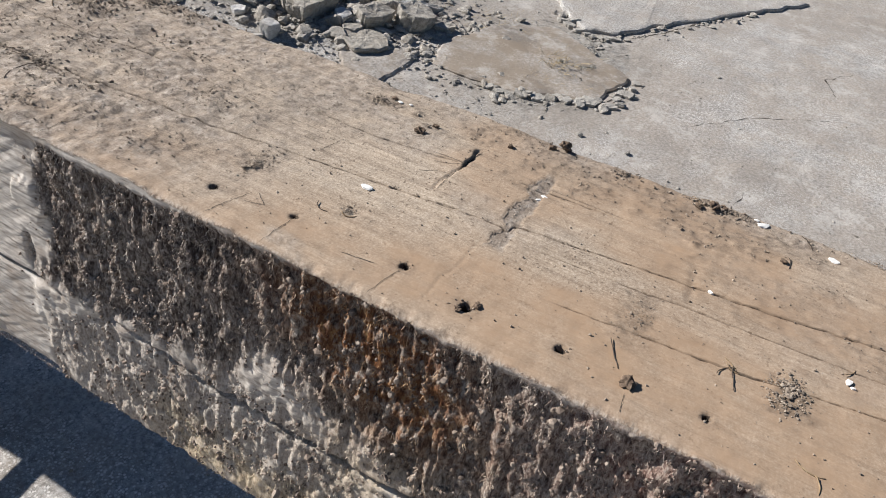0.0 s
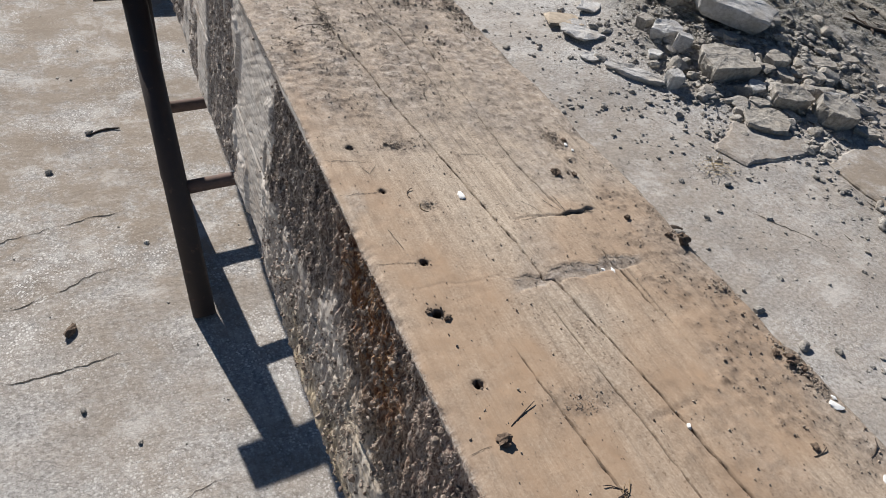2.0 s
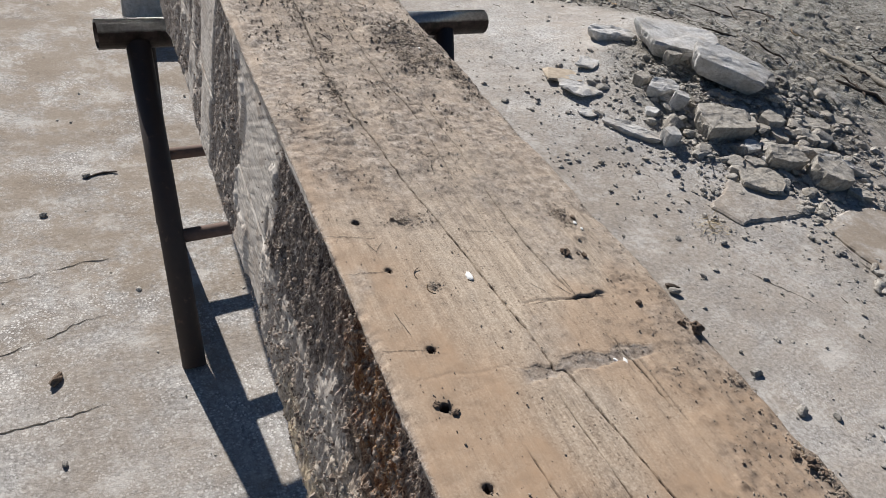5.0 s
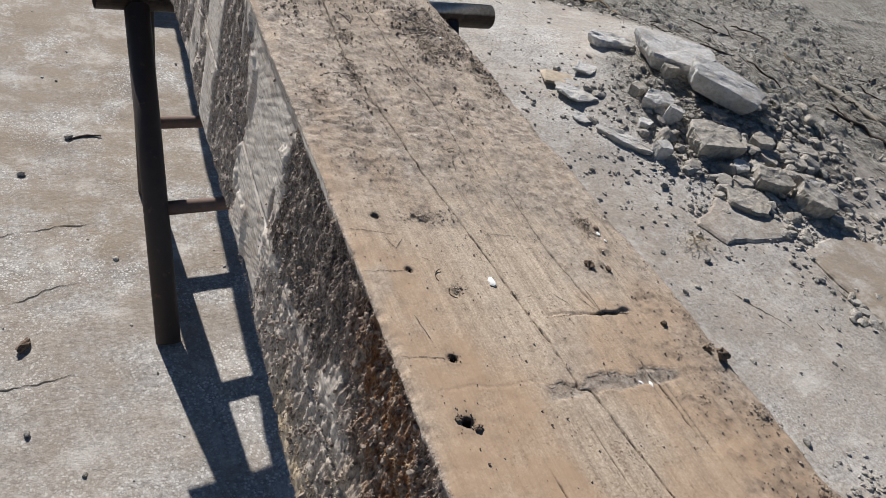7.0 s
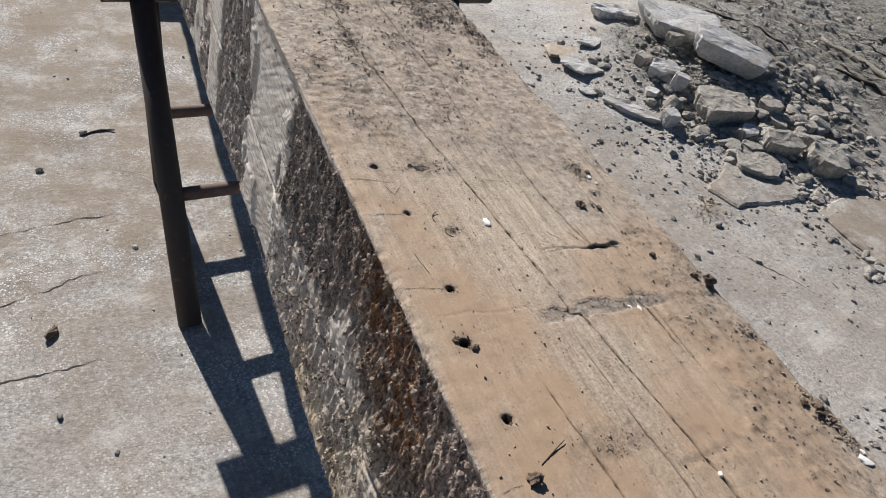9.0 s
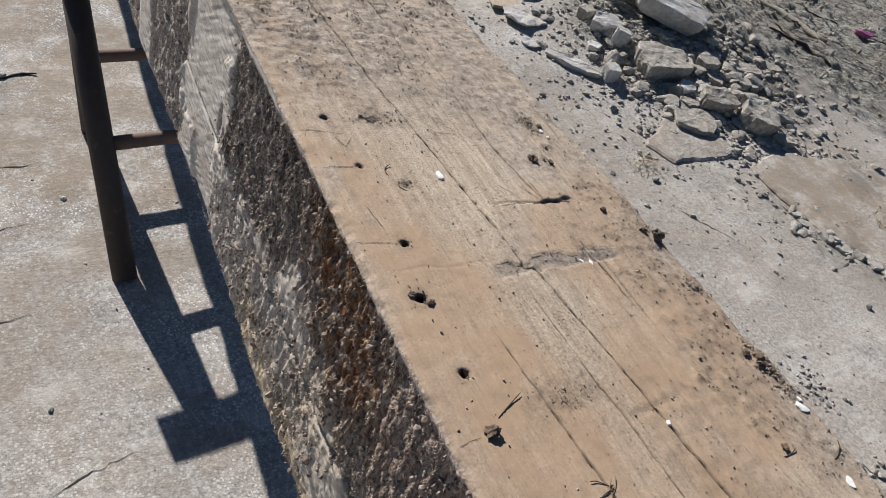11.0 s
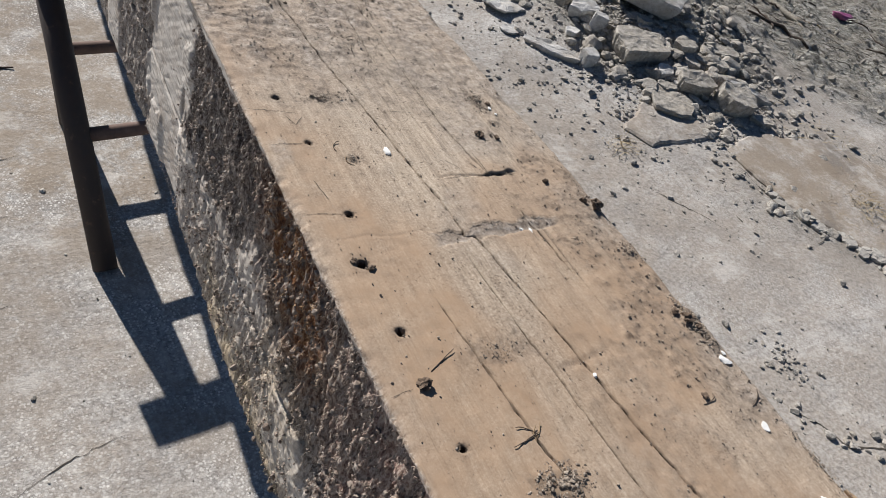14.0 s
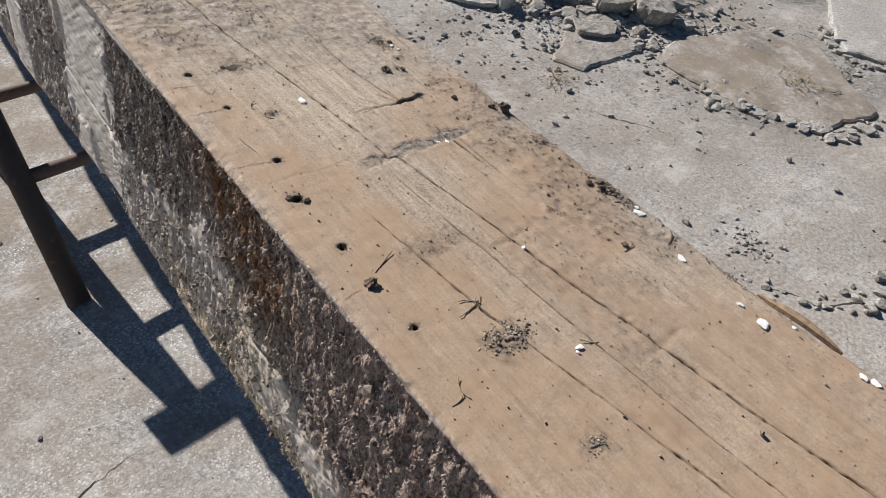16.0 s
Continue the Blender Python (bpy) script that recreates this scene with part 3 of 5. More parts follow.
def face_surface(y, d):
    """Depth of the rotten side behind its plane, d metres under the top edge; how rotten and rust-stained it is, the open crack, how dark and how yellow."""
    n1, n2 = fbm(y * 7, d * 9, 91, 4), fbm(y * 3.2, d * 7, 92, 3)
    rag = fbm(y * 30, d * 14, 87, 4)
    crack = 0.183 + 0.006 * fbm(y * 6, 0 * y, 93, 3) + 0.012 * smooth(0.3, 0.05, y)
    # the black rotten band under the arris, ending in a ragged edge
    near = 1 - smooth(0.385, 0.405, y + 0.03 * n1 + 0.012 * rag - 0.25 * np.clip(d - 0.1, 0, 1))
    floor = 0.15 + 0.05 * n2 + 0.02 * rag + 0.05 * smooth(0.1, -0.1, y)
    band = near * (1 - smooth(floor - 0.02, floor + 0.025, d)) * smooth(0.0, 0.012, d + 0.004 * rag - 0.006 * smooth(0.15, 0.35, y))
    low = near * smooth(-0.35, 0.4, n1 + 0.5 * rag) * smooth(floor - 0.02, floor + 0.04, d)
    far = (1 - near) * smooth(0.05, 0.3, fbm(y * 9, d * 3.5, 86, 4) + 0.35 * rag + 0.5 * smooth(0.6, 0.75, y) - 0.45 * np.exp(-((y - 0.52) / 0.13) ** 2))
    rot = np.clip(band + 0.55 * low + 0.8 * far, 0, 1)
    lumpy = fbm(y * 38, d * 30, 94, 4, 0.62)
    fine = fbm(y * 130, d * 80, 95, 4, 0.6)
    comb = fbm(y * 190, d * 26, 98, 3)
    # diagonal torn grain of the sounder wood
    u = y * math.cos(0.5) + d * math.sin(0.5)
    w = -y * math.sin(0.5) + d * math.cos(0.5)
    grain = fbm(u * 30, w * 260, 96, 3)
    step = smooth(0.1, 0.16, fbm(y * 5, d * 6, 85, 3) + 0.2 * rag)
    depth = rot * (0.0045 + 0.0036 * lumpy + 0.0034 * fine + 0.0026 * comb) + (1 - rot) * (0.0005 * grain + 0.0015 * n1 + 0.0012 * fine * near) + (1 - near) * 0.004 * step
    slit = (1 - smooth(0.0006, 0.0042, np.abs(d - crack))) * np.maximum(smooth(-0.6, -0.35, fbm(y * 8, 0 * y, 99, 3)), smooth(0.3, 0.2, y))
    depth = depth * (1 - 0.5 * slit) + 0.018 * slit * (0.35 + 0.65 * smooth(0.42, 0.3, y))
    rust = np.exp(-((y - 0.06) ** 2 / 0.007 + (d - 0.04) ** 2 / 0.003)) + 0.8 * np.exp(-((y + 0.0) ** 2 / 0.006 + (d - 0.09) ** 2 / 0.004))
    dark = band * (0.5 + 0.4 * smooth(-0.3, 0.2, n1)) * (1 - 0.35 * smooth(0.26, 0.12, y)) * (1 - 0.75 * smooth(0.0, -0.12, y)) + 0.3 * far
    yellow = (1 - smooth(0.22, 0.34, y)) * (0.5 + 0.5 * smooth(-0.12, -0.02, y)) * smooth(0.235, 0.3, d + 0.03 * n1) + 0.6 * np.exp(-((y - 0.02) ** 2 / 0.006 + (d - 0.2) ** 2 / 0.006))
    red = smooth(-0.04, -0.14, y) * (1 - smooth(0.2, 0.27, d))
    return depth, rot, np.clip(rust, 0, 1), slit, np.clip(dark, 0, 1), np.clip(yellow, 0, 1), red


def build_timber():
    ys = np.concatenate([np.arange(-1.05, -0.62, 0.02), np.arange(-0.62, -0.03, 0.0021), np.arange(-0.03, 0.125, 0.0014), np.arange(0.125, 0.45, 0.0021), np.arange(0.45, 0.9, 0.0034), np.arange(0.9, 2.0, 0.01), np.arange(2.0, 4.55, 0.06)])
    cr = cracks_at(ys)
    offs = np.array([-0.0015, -0.001, -0.0005, 0.0, 0.0005, 0.001, 0.0015])
    plain = np.linspace(LEFT, RIGHT, 140)
    half_wide = (0.0011, 0.0009, 0.0009, 0.0007, 0.0007)
    # columns of the top: plain ones, and five that follow each crack
    cols = [np.repeat(plain[None], len(ys), 0)]
    for cx, cd in cr:
        cols.append(cx[:, None] + offs[None])
    X = np.sort(np.concatenate(cols, 1), 1)
    D = np.zeros_like(X)
    for (cx, cd), hw in zip(cr, half_wide):
        hw = hw * (0.45 + 0.55 * vnoise(ys * 40, 0 * ys, 110) + 0.55 * vnoise(ys * 190, 0 * ys, 111))
        D = np.maximum(D, cd[:, None] * (1 - smooth(0.55, 1.0, np.abs(X - cx[:, None]) / hw[:, None])))
    Y = np.repeat(ys[:, None], X.shape[1], 1)
    zt, dirt, dust, warm = top_surface(X, Y)
    # worn arrises
    chip = 0.0022 + 0.0016 * fbm(Y * 14, 0 * Y, 101, 2) + 0.0012 * fbm(Y * 130, 0 * Y, 102, 2)
    e = np.clip(1 - (X - LEFT) / np.clip(chip * 2.2, 0.003, 1), 0, 1)
    zt -= chip * e ** 2
    chipr = 0.003 + 0.004 * smooth(-0.2, 0.8, fbm(Y * 11, 0 * Y, 103, 4))
    e2 = np.clip(1 - (RIGHT - X) / np.clip(chipr * 2.0, 0.004, 1), 0, 1)
    zt -= chipr * e2 ** 2
    Z = TOP + zt - D
    # cracks darken with depth, painting in their shade along with dirt
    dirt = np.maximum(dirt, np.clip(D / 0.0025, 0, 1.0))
    left_top = Z[:, 0]
    # side: downwards from the top-left arris
    d = np.linspace(0, 1, 165)[None] * np.ones((len(ys), 1))
    low = underside(ys) + 0.008 * fbm(ys * 4, 0 * ys, 104, 4)
    sz = left_top[:, None] + (low - left_top)[:, None] * d
    dd = TOP - sz
    SY = np.repeat(ys[:, None], d.shape[1], 1)
    depth, rot, rust, slit, dark, yellow, red = face_surface(SY, dd)
    depth = depth * smooth(0.0, 0.016, dd)
    foot = np.clip((low[:, None] + 0.035 - sz) / 0.035, 0, 1)
    sx = LEFT - 0.013 * np.clip(dd / 0.39, 0, 1) + depth + 0.035 * foot ** 2 * (1 + 0.5 * fbm(SY * 5, dd * 0, 105, 3)) + 0.003 * fbm(SY * 3, dd * 4, 106, 3) * smooth(0, 0.03, dd)
    sx[:, 0] = LEFT
    # bottom and right, plain
    k = 10
    bx = LEFT + 0.05 + (RIGHT - LEFT - 0.05) * np.linspace(0, 1, k)[None] * np.ones((len(ys), 1))
    bz = np.repeat((low + 0.0)[:, None], k, 1)
    rz = np.linspace(0.03, 0.97, k)[None] * (Z[:, -1] - low)[:, None] + low[:, None]
    rx = RIGHT + 0.004 * fbm(SY[:, :k] * 8, rz * 8, 107, 3)
    zero = np.zeros_like(bx)
    # one ring a row: top from right to left, side down, bottom, right up
    px = np.concatenate([X[:, ::-1], sx[:, 1:], bx, rx], 1)
    pz = np.concatenate([Z[:, ::-1], sz[:, 1:], bz, rz], 1)
    py = np.repeat(ys[:, None], px.shape[1], 1)
    join = lambda a, b: np.concatenate([a[:, ::-1], b[:, 1:], zero, zero], 1)
    edge_rot = 0.9 * np.clip(e, 0, 1) ** 3 * (0.3 + 0.5 * vnoise(Y * 25, 0 * Y, 108))
    # on the side, the open crack's shade is painted through dirt too
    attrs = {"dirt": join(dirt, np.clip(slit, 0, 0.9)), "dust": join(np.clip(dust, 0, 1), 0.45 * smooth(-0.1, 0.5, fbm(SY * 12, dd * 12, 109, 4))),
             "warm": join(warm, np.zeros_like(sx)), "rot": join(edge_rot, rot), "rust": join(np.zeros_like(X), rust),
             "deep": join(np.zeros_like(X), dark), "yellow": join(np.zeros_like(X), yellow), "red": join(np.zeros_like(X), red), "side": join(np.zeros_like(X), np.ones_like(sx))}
    cols_n = px.shape[1]
    faces = grid_faces(len(ys), cols_n, True)
    me = mesh_of("body", np.stack([px, py, pz], -1).reshape(-1, 3), faces, M_WOOD, True, attrs)
    bm = bmesh.new()
    bm.from_mesh(me)
    bm.verts.ensure_lookup_table()
    bm.faces.new([bm.verts[i] for i in range(cols_n)])
    bm.faces.new([bm.verts[(len(ys) - 1) * cols_n + i] for i in range(cols_n)][::-1])
    bmesh.ops.recalc_face_normals(bm, faces=bm.faces[:])
    bm.to_mesh(me)
    bm.free()
    timber = empty("timber_beam", (0, 0.6, 1.18))
    timber.location = (0, 0, 0)
    part("body", me, M_WOOD, timber)
    return tagged(timber, "old squared timber beam, cracked dusty top and rotten crumbling side", "beam")


timber = build_timber()


def build_fibres():
    """Loose fibres and crumbs of decay that cling to the side."""
    rng = np.random.default_rng(5)
    n = 620000
    y = np.where(rng.random(n) < 0.8, rng.uniform(-0.62, 0.46, n), rng.uniform(0.46, 1.6, n))
    d = 0.003 + rng.random(n) * (TOP - underside(y) - 0.004)
    depth, rot, rust, slit, dark, yellow, red = face_surface(y, d)
    clump = smooth(0.46, 0.64, 0.6 * vnoise(y * 210, d * 120, 120) + 0.4 * vnoise(y * 60, d * 34, 121))
    keep = (rng.random(n) < np.clip(rot + 0.5 * yellow, 0.03, 1) * (0.05 + 0.95 * clump)) & (slit < 0.1)
    y, d, depth, rust, yellow, red = y[keep], d[keep], depth[keep], rust[keep], yellow[keep], red[keep]
    # the frayed lower edge
    k2 = 5200
    y2 = rng.uniform(-0.62, 1.0, k2)
    y = np.concatenate([y2, y])
    d = np.concatenate([TOP - underside(y2) - rng.uniform(0.0, 0.03, k2), d])
    zero = np.zeros(k2)
    depth, rust, red = np.concatenate([zero + 0.002, depth]), np.concatenate([zero, rust]), np.concatenate([zero, red])
    yellow = np.concatenate([smooth(0.3, 0.2, y2) * smooth(-0.14, -0.02, y2), yellow])
    m = min(len(y), 150000)
    y, d, depth, rust, yellow, red = (q[:m] for q in (y, d, depth, rust, yellow, red))
    foot = np.clip((underside(y) + 0.035 - TOP + d) / 0.035, 0, 1)
    x = LEFT - 0.013 * np.clip(d / 0.39, 0, 1) + depth * smooth(0, 0.016, d) + 0.035 * foot ** 2 + 0.003 * fbm(y * 3, d * 4, 106, 3) * smooth(0, 0.03, d)
    # fibres
    k = int(m * 0.93)
    L, W = rng.gamma(1.6, 0.0011, k) + 0.0008, rng.uniform(0.00014, 0.00042, k)
    ang = rng.normal(math.pi * 1.5, 0.55, k)
    out = rng.uniform(0.15, 0.8, k)
    dirv = np.stack([-out, np.cos(ang) * (1 - 0.4 * out), np.sin(ang) * (1 - 0.4 * out)], -1)
    dirv /= np.linalg.norm(dirv, axis=1)[:, None]
    p0 = np.stack([x[:k] + 0.0008, y[:k], TOP - d[:k]], -1)
    p1 = p0 + dirv * (L * 0.55)[:, None]
    p2 = p1 + (dirv * 0.5 + rng.normal(0, 0.6, (k, 3)) + (0, 0, -0.2)) * (L * 0.5)[:, None]
    side = np.cross(dirv, rng.normal(size=(k, 3)))
    side /= np.linalg.norm(side, axis=1)[:, None]
    up = np.cross(side, dirv)
    w = W[:, None]
    v = np.stack([p0 - side * w, p0 + side * w, p0 + up * w, p1 - side * w * 0.8, p1 + side * w * 0.8, p1 + up * w * 0.8, p2], 1)
    tri = np.array([[0, 1, 4], [0, 4, 3], [1, 2, 5], [1, 5, 4], [2, 0, 3], [2, 3, 5], [3, 4, 6], [4, 5, 6], [5, 3, 6]])
    f = (tri[None] + 7 * np.arange(k)[:, None, None]).reshape(-1, 3)
    me = mesh_of("rotten_fibres", v.reshape(-1, 3), f, M_FIBRE, attrs={key: np.repeat(q[:k], 7) for key, q in (("rust", rust), ("yellow", yellow), ("red", red))})
    tagged(part("rotten_fibres", me, M_FIBRE, timber, "grey-brown frayed fibres of decayed wood"), kind="stuff")
    # crumbs
    temp = [lump(rng, (1, rng.uniform(0.5, 1), rng.uniform(0.5, 1)), 1, 5, 0.2) for _ in range(8)]
    places = np.stack([x[k:], y[k:], TOP - d[k:]], -1)
    sizes = rng.gamma(1.6, 0.0005, m - k) + 0.0004
    me = scatter("rotten_crumbs", temp, places, sizes, M_ROTCRUMB, rng, sink=0.5, attrs={"rust": rust[k:]}, normal=np.array((-1.0, 0, 0)))
    tagged(part("rotten_crumbs", me, M_ROTCRUMB, timber, "crumbling lumps of decayed wood"), kind="stuff")


build_fibres()


def top_z(x, y):
    return TOP + float(top_surface(np.array([x]), np.array([y]))[0][0])


def build_checks():
    """Fine open checks across the grain, filled with dark dirt."""
    lines = [[(-0.133, 0.141), (-0.091, 0.1415)], [(-0.132, 0.049), (-0.112, 0.047), (-0.09, 0.043)], [(-0.133, 0.198), (-0.118, 0.195), (-0.086, 0.188)], [(-0.133, 0.378), (-0.11, 0.377), (-0.088, 0.37)], [(-0.105, 0.09), (-0.1, 0.06)],
             [(0.06, 0.0757), (0.075, 0.0742), (0.093, 0.0712)], [(0.064, 0.108), (0.0635, 0.076)], [(0.052, 0.1), (0.0615, 0.078)], [(0.03, 0.105), (0.043, 0.08)], [(-0.13, -0.134), (-0.112, -0.132)],
             [(-0.05, 0.49), (0.01, 0.5)], [(-0.13, 0.56), (-0.05, 0.57)], [(0.015, 0.0755), (0.04, 0.0763), (0.062, 0.0756)], [(-0.1, 0.186), (-0.094, 0.169), (-0.083, 0.184)], [(0.002, 0.188), (0.036, 0.182)]]
    for q, line in enumerate(lines):
        bm = bmesh.new()
        fine = []
        for (x0, y0), (x1, y1) in zip(line, line[1:]):
            n = max(4, int(math.hypot(x1 - x0, y1 - y0) / 0.0025))
            fine += [(x0 + (x1 - x0) * k / n, y0 + (y1 - y0) * k / n) for k in range(n)]
        fine.append(line[-1])
        rows = []
        for k, (x, y) in enumerate(fine):
            a, b = fine[max(k - 1, 0)], fine[min(k + 1, len(fine) - 1)]
            d = Vector((b[0] - a[0], b[1] - a[1])).normalized()
            o = 0.0006 * noise.noise(Vector((k * 0.35, q, 0)))
            w = (0.0008 if q == 5 else 0.00034) * (0.5 + 0.8 * abs(noise.noise(Vector((k * 0.5, q, 5))))) * min(1, 0.25 + 5 * min(k, len(fine) - 1 - k) / len(fine))
            cx, cy = x - d.y * o, y + d.x * o
            rows.append([bm.verts.new((cx - d.y * w * e, cy + d.x * w * e, top_z(cx, cy) + 0.0004)) for e in (-1, 0, 1)])
        for a, b in zip(rows, rows[1:]):
            for e in (0, 1):
                bm.faces.new((a[e], a[e + 1], b[e + 1], b[e]))
        part("check", bm, M_CRACK, timber)


build_checks()


def build_splinter():
    """The long sliver that stands off the edge."""
    bm = bmesh.new()
    rows = []
    for i in range(13):
        t = i / 12
        y = -0.297 - 0.074 * t
        w = 0.0038 * math.sin(math.pi * min(1, t * 0.9 + 0.08)) + 0.0006
        lift = 0.0035 * math.sin(math.pi * t) + 0.001
        x = 0.159 + 0.003 * t + 0.0015 * math.sin(math.pi * t)
        z = TOP - 0.002 + lift
        rows.append([bm.verts.new((x - w, y, z)), bm.verts.new((x + w, y, z - 0.001)), bm.verts.new((x + w, y, z - 0.005)), bm.verts.new((x - w, y, z - 0.004))])
    for a, b in zip(rows, rows[1:]):
        for k in range(4):
            bm.faces.new((a[k], a[(k + 1) % 4], b[(k + 1) % 4], b[k]))
    bm.faces.new(rows[0][::-1])
    bm.faces.new(rows[-1])
    part("splinter", bm, M_SPLINTER, timber, "pale torn splinter along the edge")


build_splinter()


# ---- trestle ----
def build_trestle():
    t = empty("steel_trestle", (0.3, 1.75, 0))
    t.location = (0, 0, 0)
    a, b = Vector((-0.312, 1.725, 0.742)), Vector((0.92, 1.9, 0.742))
    at = lambda s: a.lerp(b, s)
    bar = tube([a, at(0.25), at(0.5), at(0.75), b], 0.04, 28, caps=False)
    bmesh.ops.solidify(bar, geom=bar.faces[:], thickness=0.004)
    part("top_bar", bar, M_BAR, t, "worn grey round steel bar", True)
    front, rear = {}, {}
    for s, fx, rx in ((0.083, -0.152, -0.157), (0.87, 0.7, 0.7)):
        top = at(s)
        base_y = 1.185 + (0.13 if s > 0.5 else 0)
        f0, f1 = Vector((fx, base_y, 0.0)), top + Vector((0, -0.02, -0.02))
        r0, r1 = Vector((rx, base_y + 0.7, 0.0)), top + Vector((0.012, 0.02, -0.02))
        front[s], rear[s] = (f0, f1), (r0, r1)
        part("leg", tube([f0, f0.lerp(f1, 0.5), f1], 0.0325, 20), M_STEEL, t, "", True)
        part("leg", tube([r0, r0.lerp(r1, 0.5), r1], 0.0325, 20), M_STEEL, t, "", True)
    for legs, h in ((front, 0.292), (rear, 0.3)):
        (f0, f1), (g0, g1) = legs[0.083], legs[0.87]
        p, q = f0.lerp(f1, h / 0.72), g0.lerp(g1, h / 0.72)
        part("rung", tube([p, p.lerp(q, 0.5), q], 0.0195, 14), M_RUNG, t, "", True)
    return tagged(t, "dark rusty welded steel pipe trestle carrying the timber beam", "trestle")


build_trestle()


# ---- things on the timber ----
def rock_thing(name, at, size, seed, material, label, category, turn=None, cuts=10, subdiv=3, rough=0.08, group="", sink=0.12, tilt=(0, 0), boxy=0.0):
    rng = np.random.default_rng(seed)
    v, f = lump(rng, size, subdiv, cuts, rough, boxy)
    e = Euler((tilt[0], tilt[1], rng.uniform(0, 6.28) if turn is None else turn))
    v = v @ np.array(e.to_matrix()).T
    v[:, 2] -= v[:, 2].min() * (1 - sink)
    me = mesh_of(name, v, f, material)
    ob = new(name, me)
    ob.location = at
    return tagged(ob, label, category, group)


FLAKES = [(-0.021, 0.122, 5, 0.6), (0.028, -0.157, 2.2, 0.3), (0.15, -0.177, 5, 1.3), (0.154, -0.17, 2.2, 0.4), (0.135, -0.236, 4.5, 0.7), (0.131, -0.319, 5.5, 0.2), (0.132, -0.297, 3, 0.9), (0.15, -0.336, 2, 1.0),
          (0.15, -0.393, 3.5, 0.3), (0.154, -0.401, 3.5, 0.5), (0.155, -0.418, 3.6, 1.1), (0.12, -0.448, 3.6, 0.8), (-0.011, -0.259, 3, 2.0), (0.066, -0.003, 3.2, 0.2), (0.057, -0.001, 2.2, 1.2), (0.126, 0.181, 2.5, 0.4), (0.128, 0.17, 2, 0.4),
          (0.1, 0.7, 3, 0.8), (0.12, 0.62, 2.4, 0.8), (-0.015, -0.262, 1.6, 0.5)]
for i, (x, y, s, a) in enumerate(FLAKES):
    rng = np.random.default_rng(300 + i)
    v, f = lump(rng, (s * 0.0012, s * 0.00075, 0.0008 + 0.0001 * s), 2, 9, 0.2, 0.6)
    v[:, 2] -= v[:, 2].min()
    ob = new("paint_flake", mesh_of("paint_flake", v @ np.array(Euler((0, 0, a + 0.9)).to_matrix()).T, f, M_FLAKE))
    ob.location = (x, y, top_z(x, y) - 0.0002)
    tagged(ob, "small white plaster flake lying on the beam", "flake", "flakes on the beam")

for i, (x, y, s) in enumerate([(0.15, 0.012, 8.5), (0.143, 0.022, 4.5), (0.088, 0.136, 6), (0.104, 0.128, 3.8), (-0.104, -0.131, 7), (0.128, 0.188, 4), (0.146, -0.132, 6), (0.15, -0.14, 5.5), (0.141, -0.121, 4.5), (-0.096, -0.019, 4), (-0.107, -0.01, 3.5), (0.104, -0.2, 3.5), (0.118, 0.055, 4)]):
    rock_thing("mud_clod", (x, y, top_z(x, y)), (s * 0.001, s * 0.00085, s * 0.00055), 400 + i, M_CLOD, "dark dried mud clod lying on the beam", "clod", cuts=3, rough=0.6, group="clods on the beam", sink=0.25)


def twig(x, y, length, angle, seed, material, r=0.0004, lift=0.002, z=None, label="thin dry twig lying on the beam", name="twig"):
    rng = random.Random(seed)
    pts, rad = [], []
    bend = rng.uniform(-0.5, 0.5)
    for i in range(8):
        t = i / 7 - 0.5
        a = angle + bend * t * 2
        px, py = x + length * t * math.cos(a), y + length * t * math.sin(a)
        base = (top_z(px, py) if z is None else z(px, py))
        pts.append((px, py, base + r * 0.7 + lift * max(0, t + 0.1) * (0.6 + 0.8 * rng.random())))
        rad.append(r * (1.15 - 0.9 * abs(t)) * rng.uniform(0.8, 1.2))
    return tagged(part(name, tube(pts, rad, 6, seed, 0.3), material, None, label, True), category="twig")


for i, (x, y, l, a, m) in enumerate([(-0.05, -0.182, 0.018, 2.5, M_DARKTWIG), (-0.043, -0.186, 0.013, 0.9, M_TWIG), (-0.057, -0.19, 0.02, 3.3, M_DARKTWIG), (-0.048, -0.187, 0.012, 1.2, M_TWIG), (-0.05, -0.188, 0.01, 0.2, M_DARKTWIG), (-0.107, -0.243, 0.02, 1.4, M_TWIG), (-0.113, -0.25, 0.013, 0.3, M_TWIG),
                                     (-0.082, -0.115, 0.028, 0.5, M_DARKTWIG), (0.15, -0.12, 0.016, 1.2, M_TWIG), (0.148, -0.215, 0.02, 0.6, M_DARKTWIG), (0.105, -0.205, 0.014, 0.2, M_DARKTWIG),
                                     (-0.065, 0.49, 0.05, 0.1, M_DARKTWIG), (-0.07, 0.135, 0.016, 1.1, M_DARKTWIG), (-0.066, 0.11, 0.014, 1.9, M_TWIG), (0.0, -0.26, 0.014, 2.6, M_TWIG), (0.06, 0.6, 0.03, 0.8, M_TWIG), (-0.01, 0.66, 0.035, 2.2, M_DARKTWIG)]):
    twig(x, y, l, a, 500 + i, m)


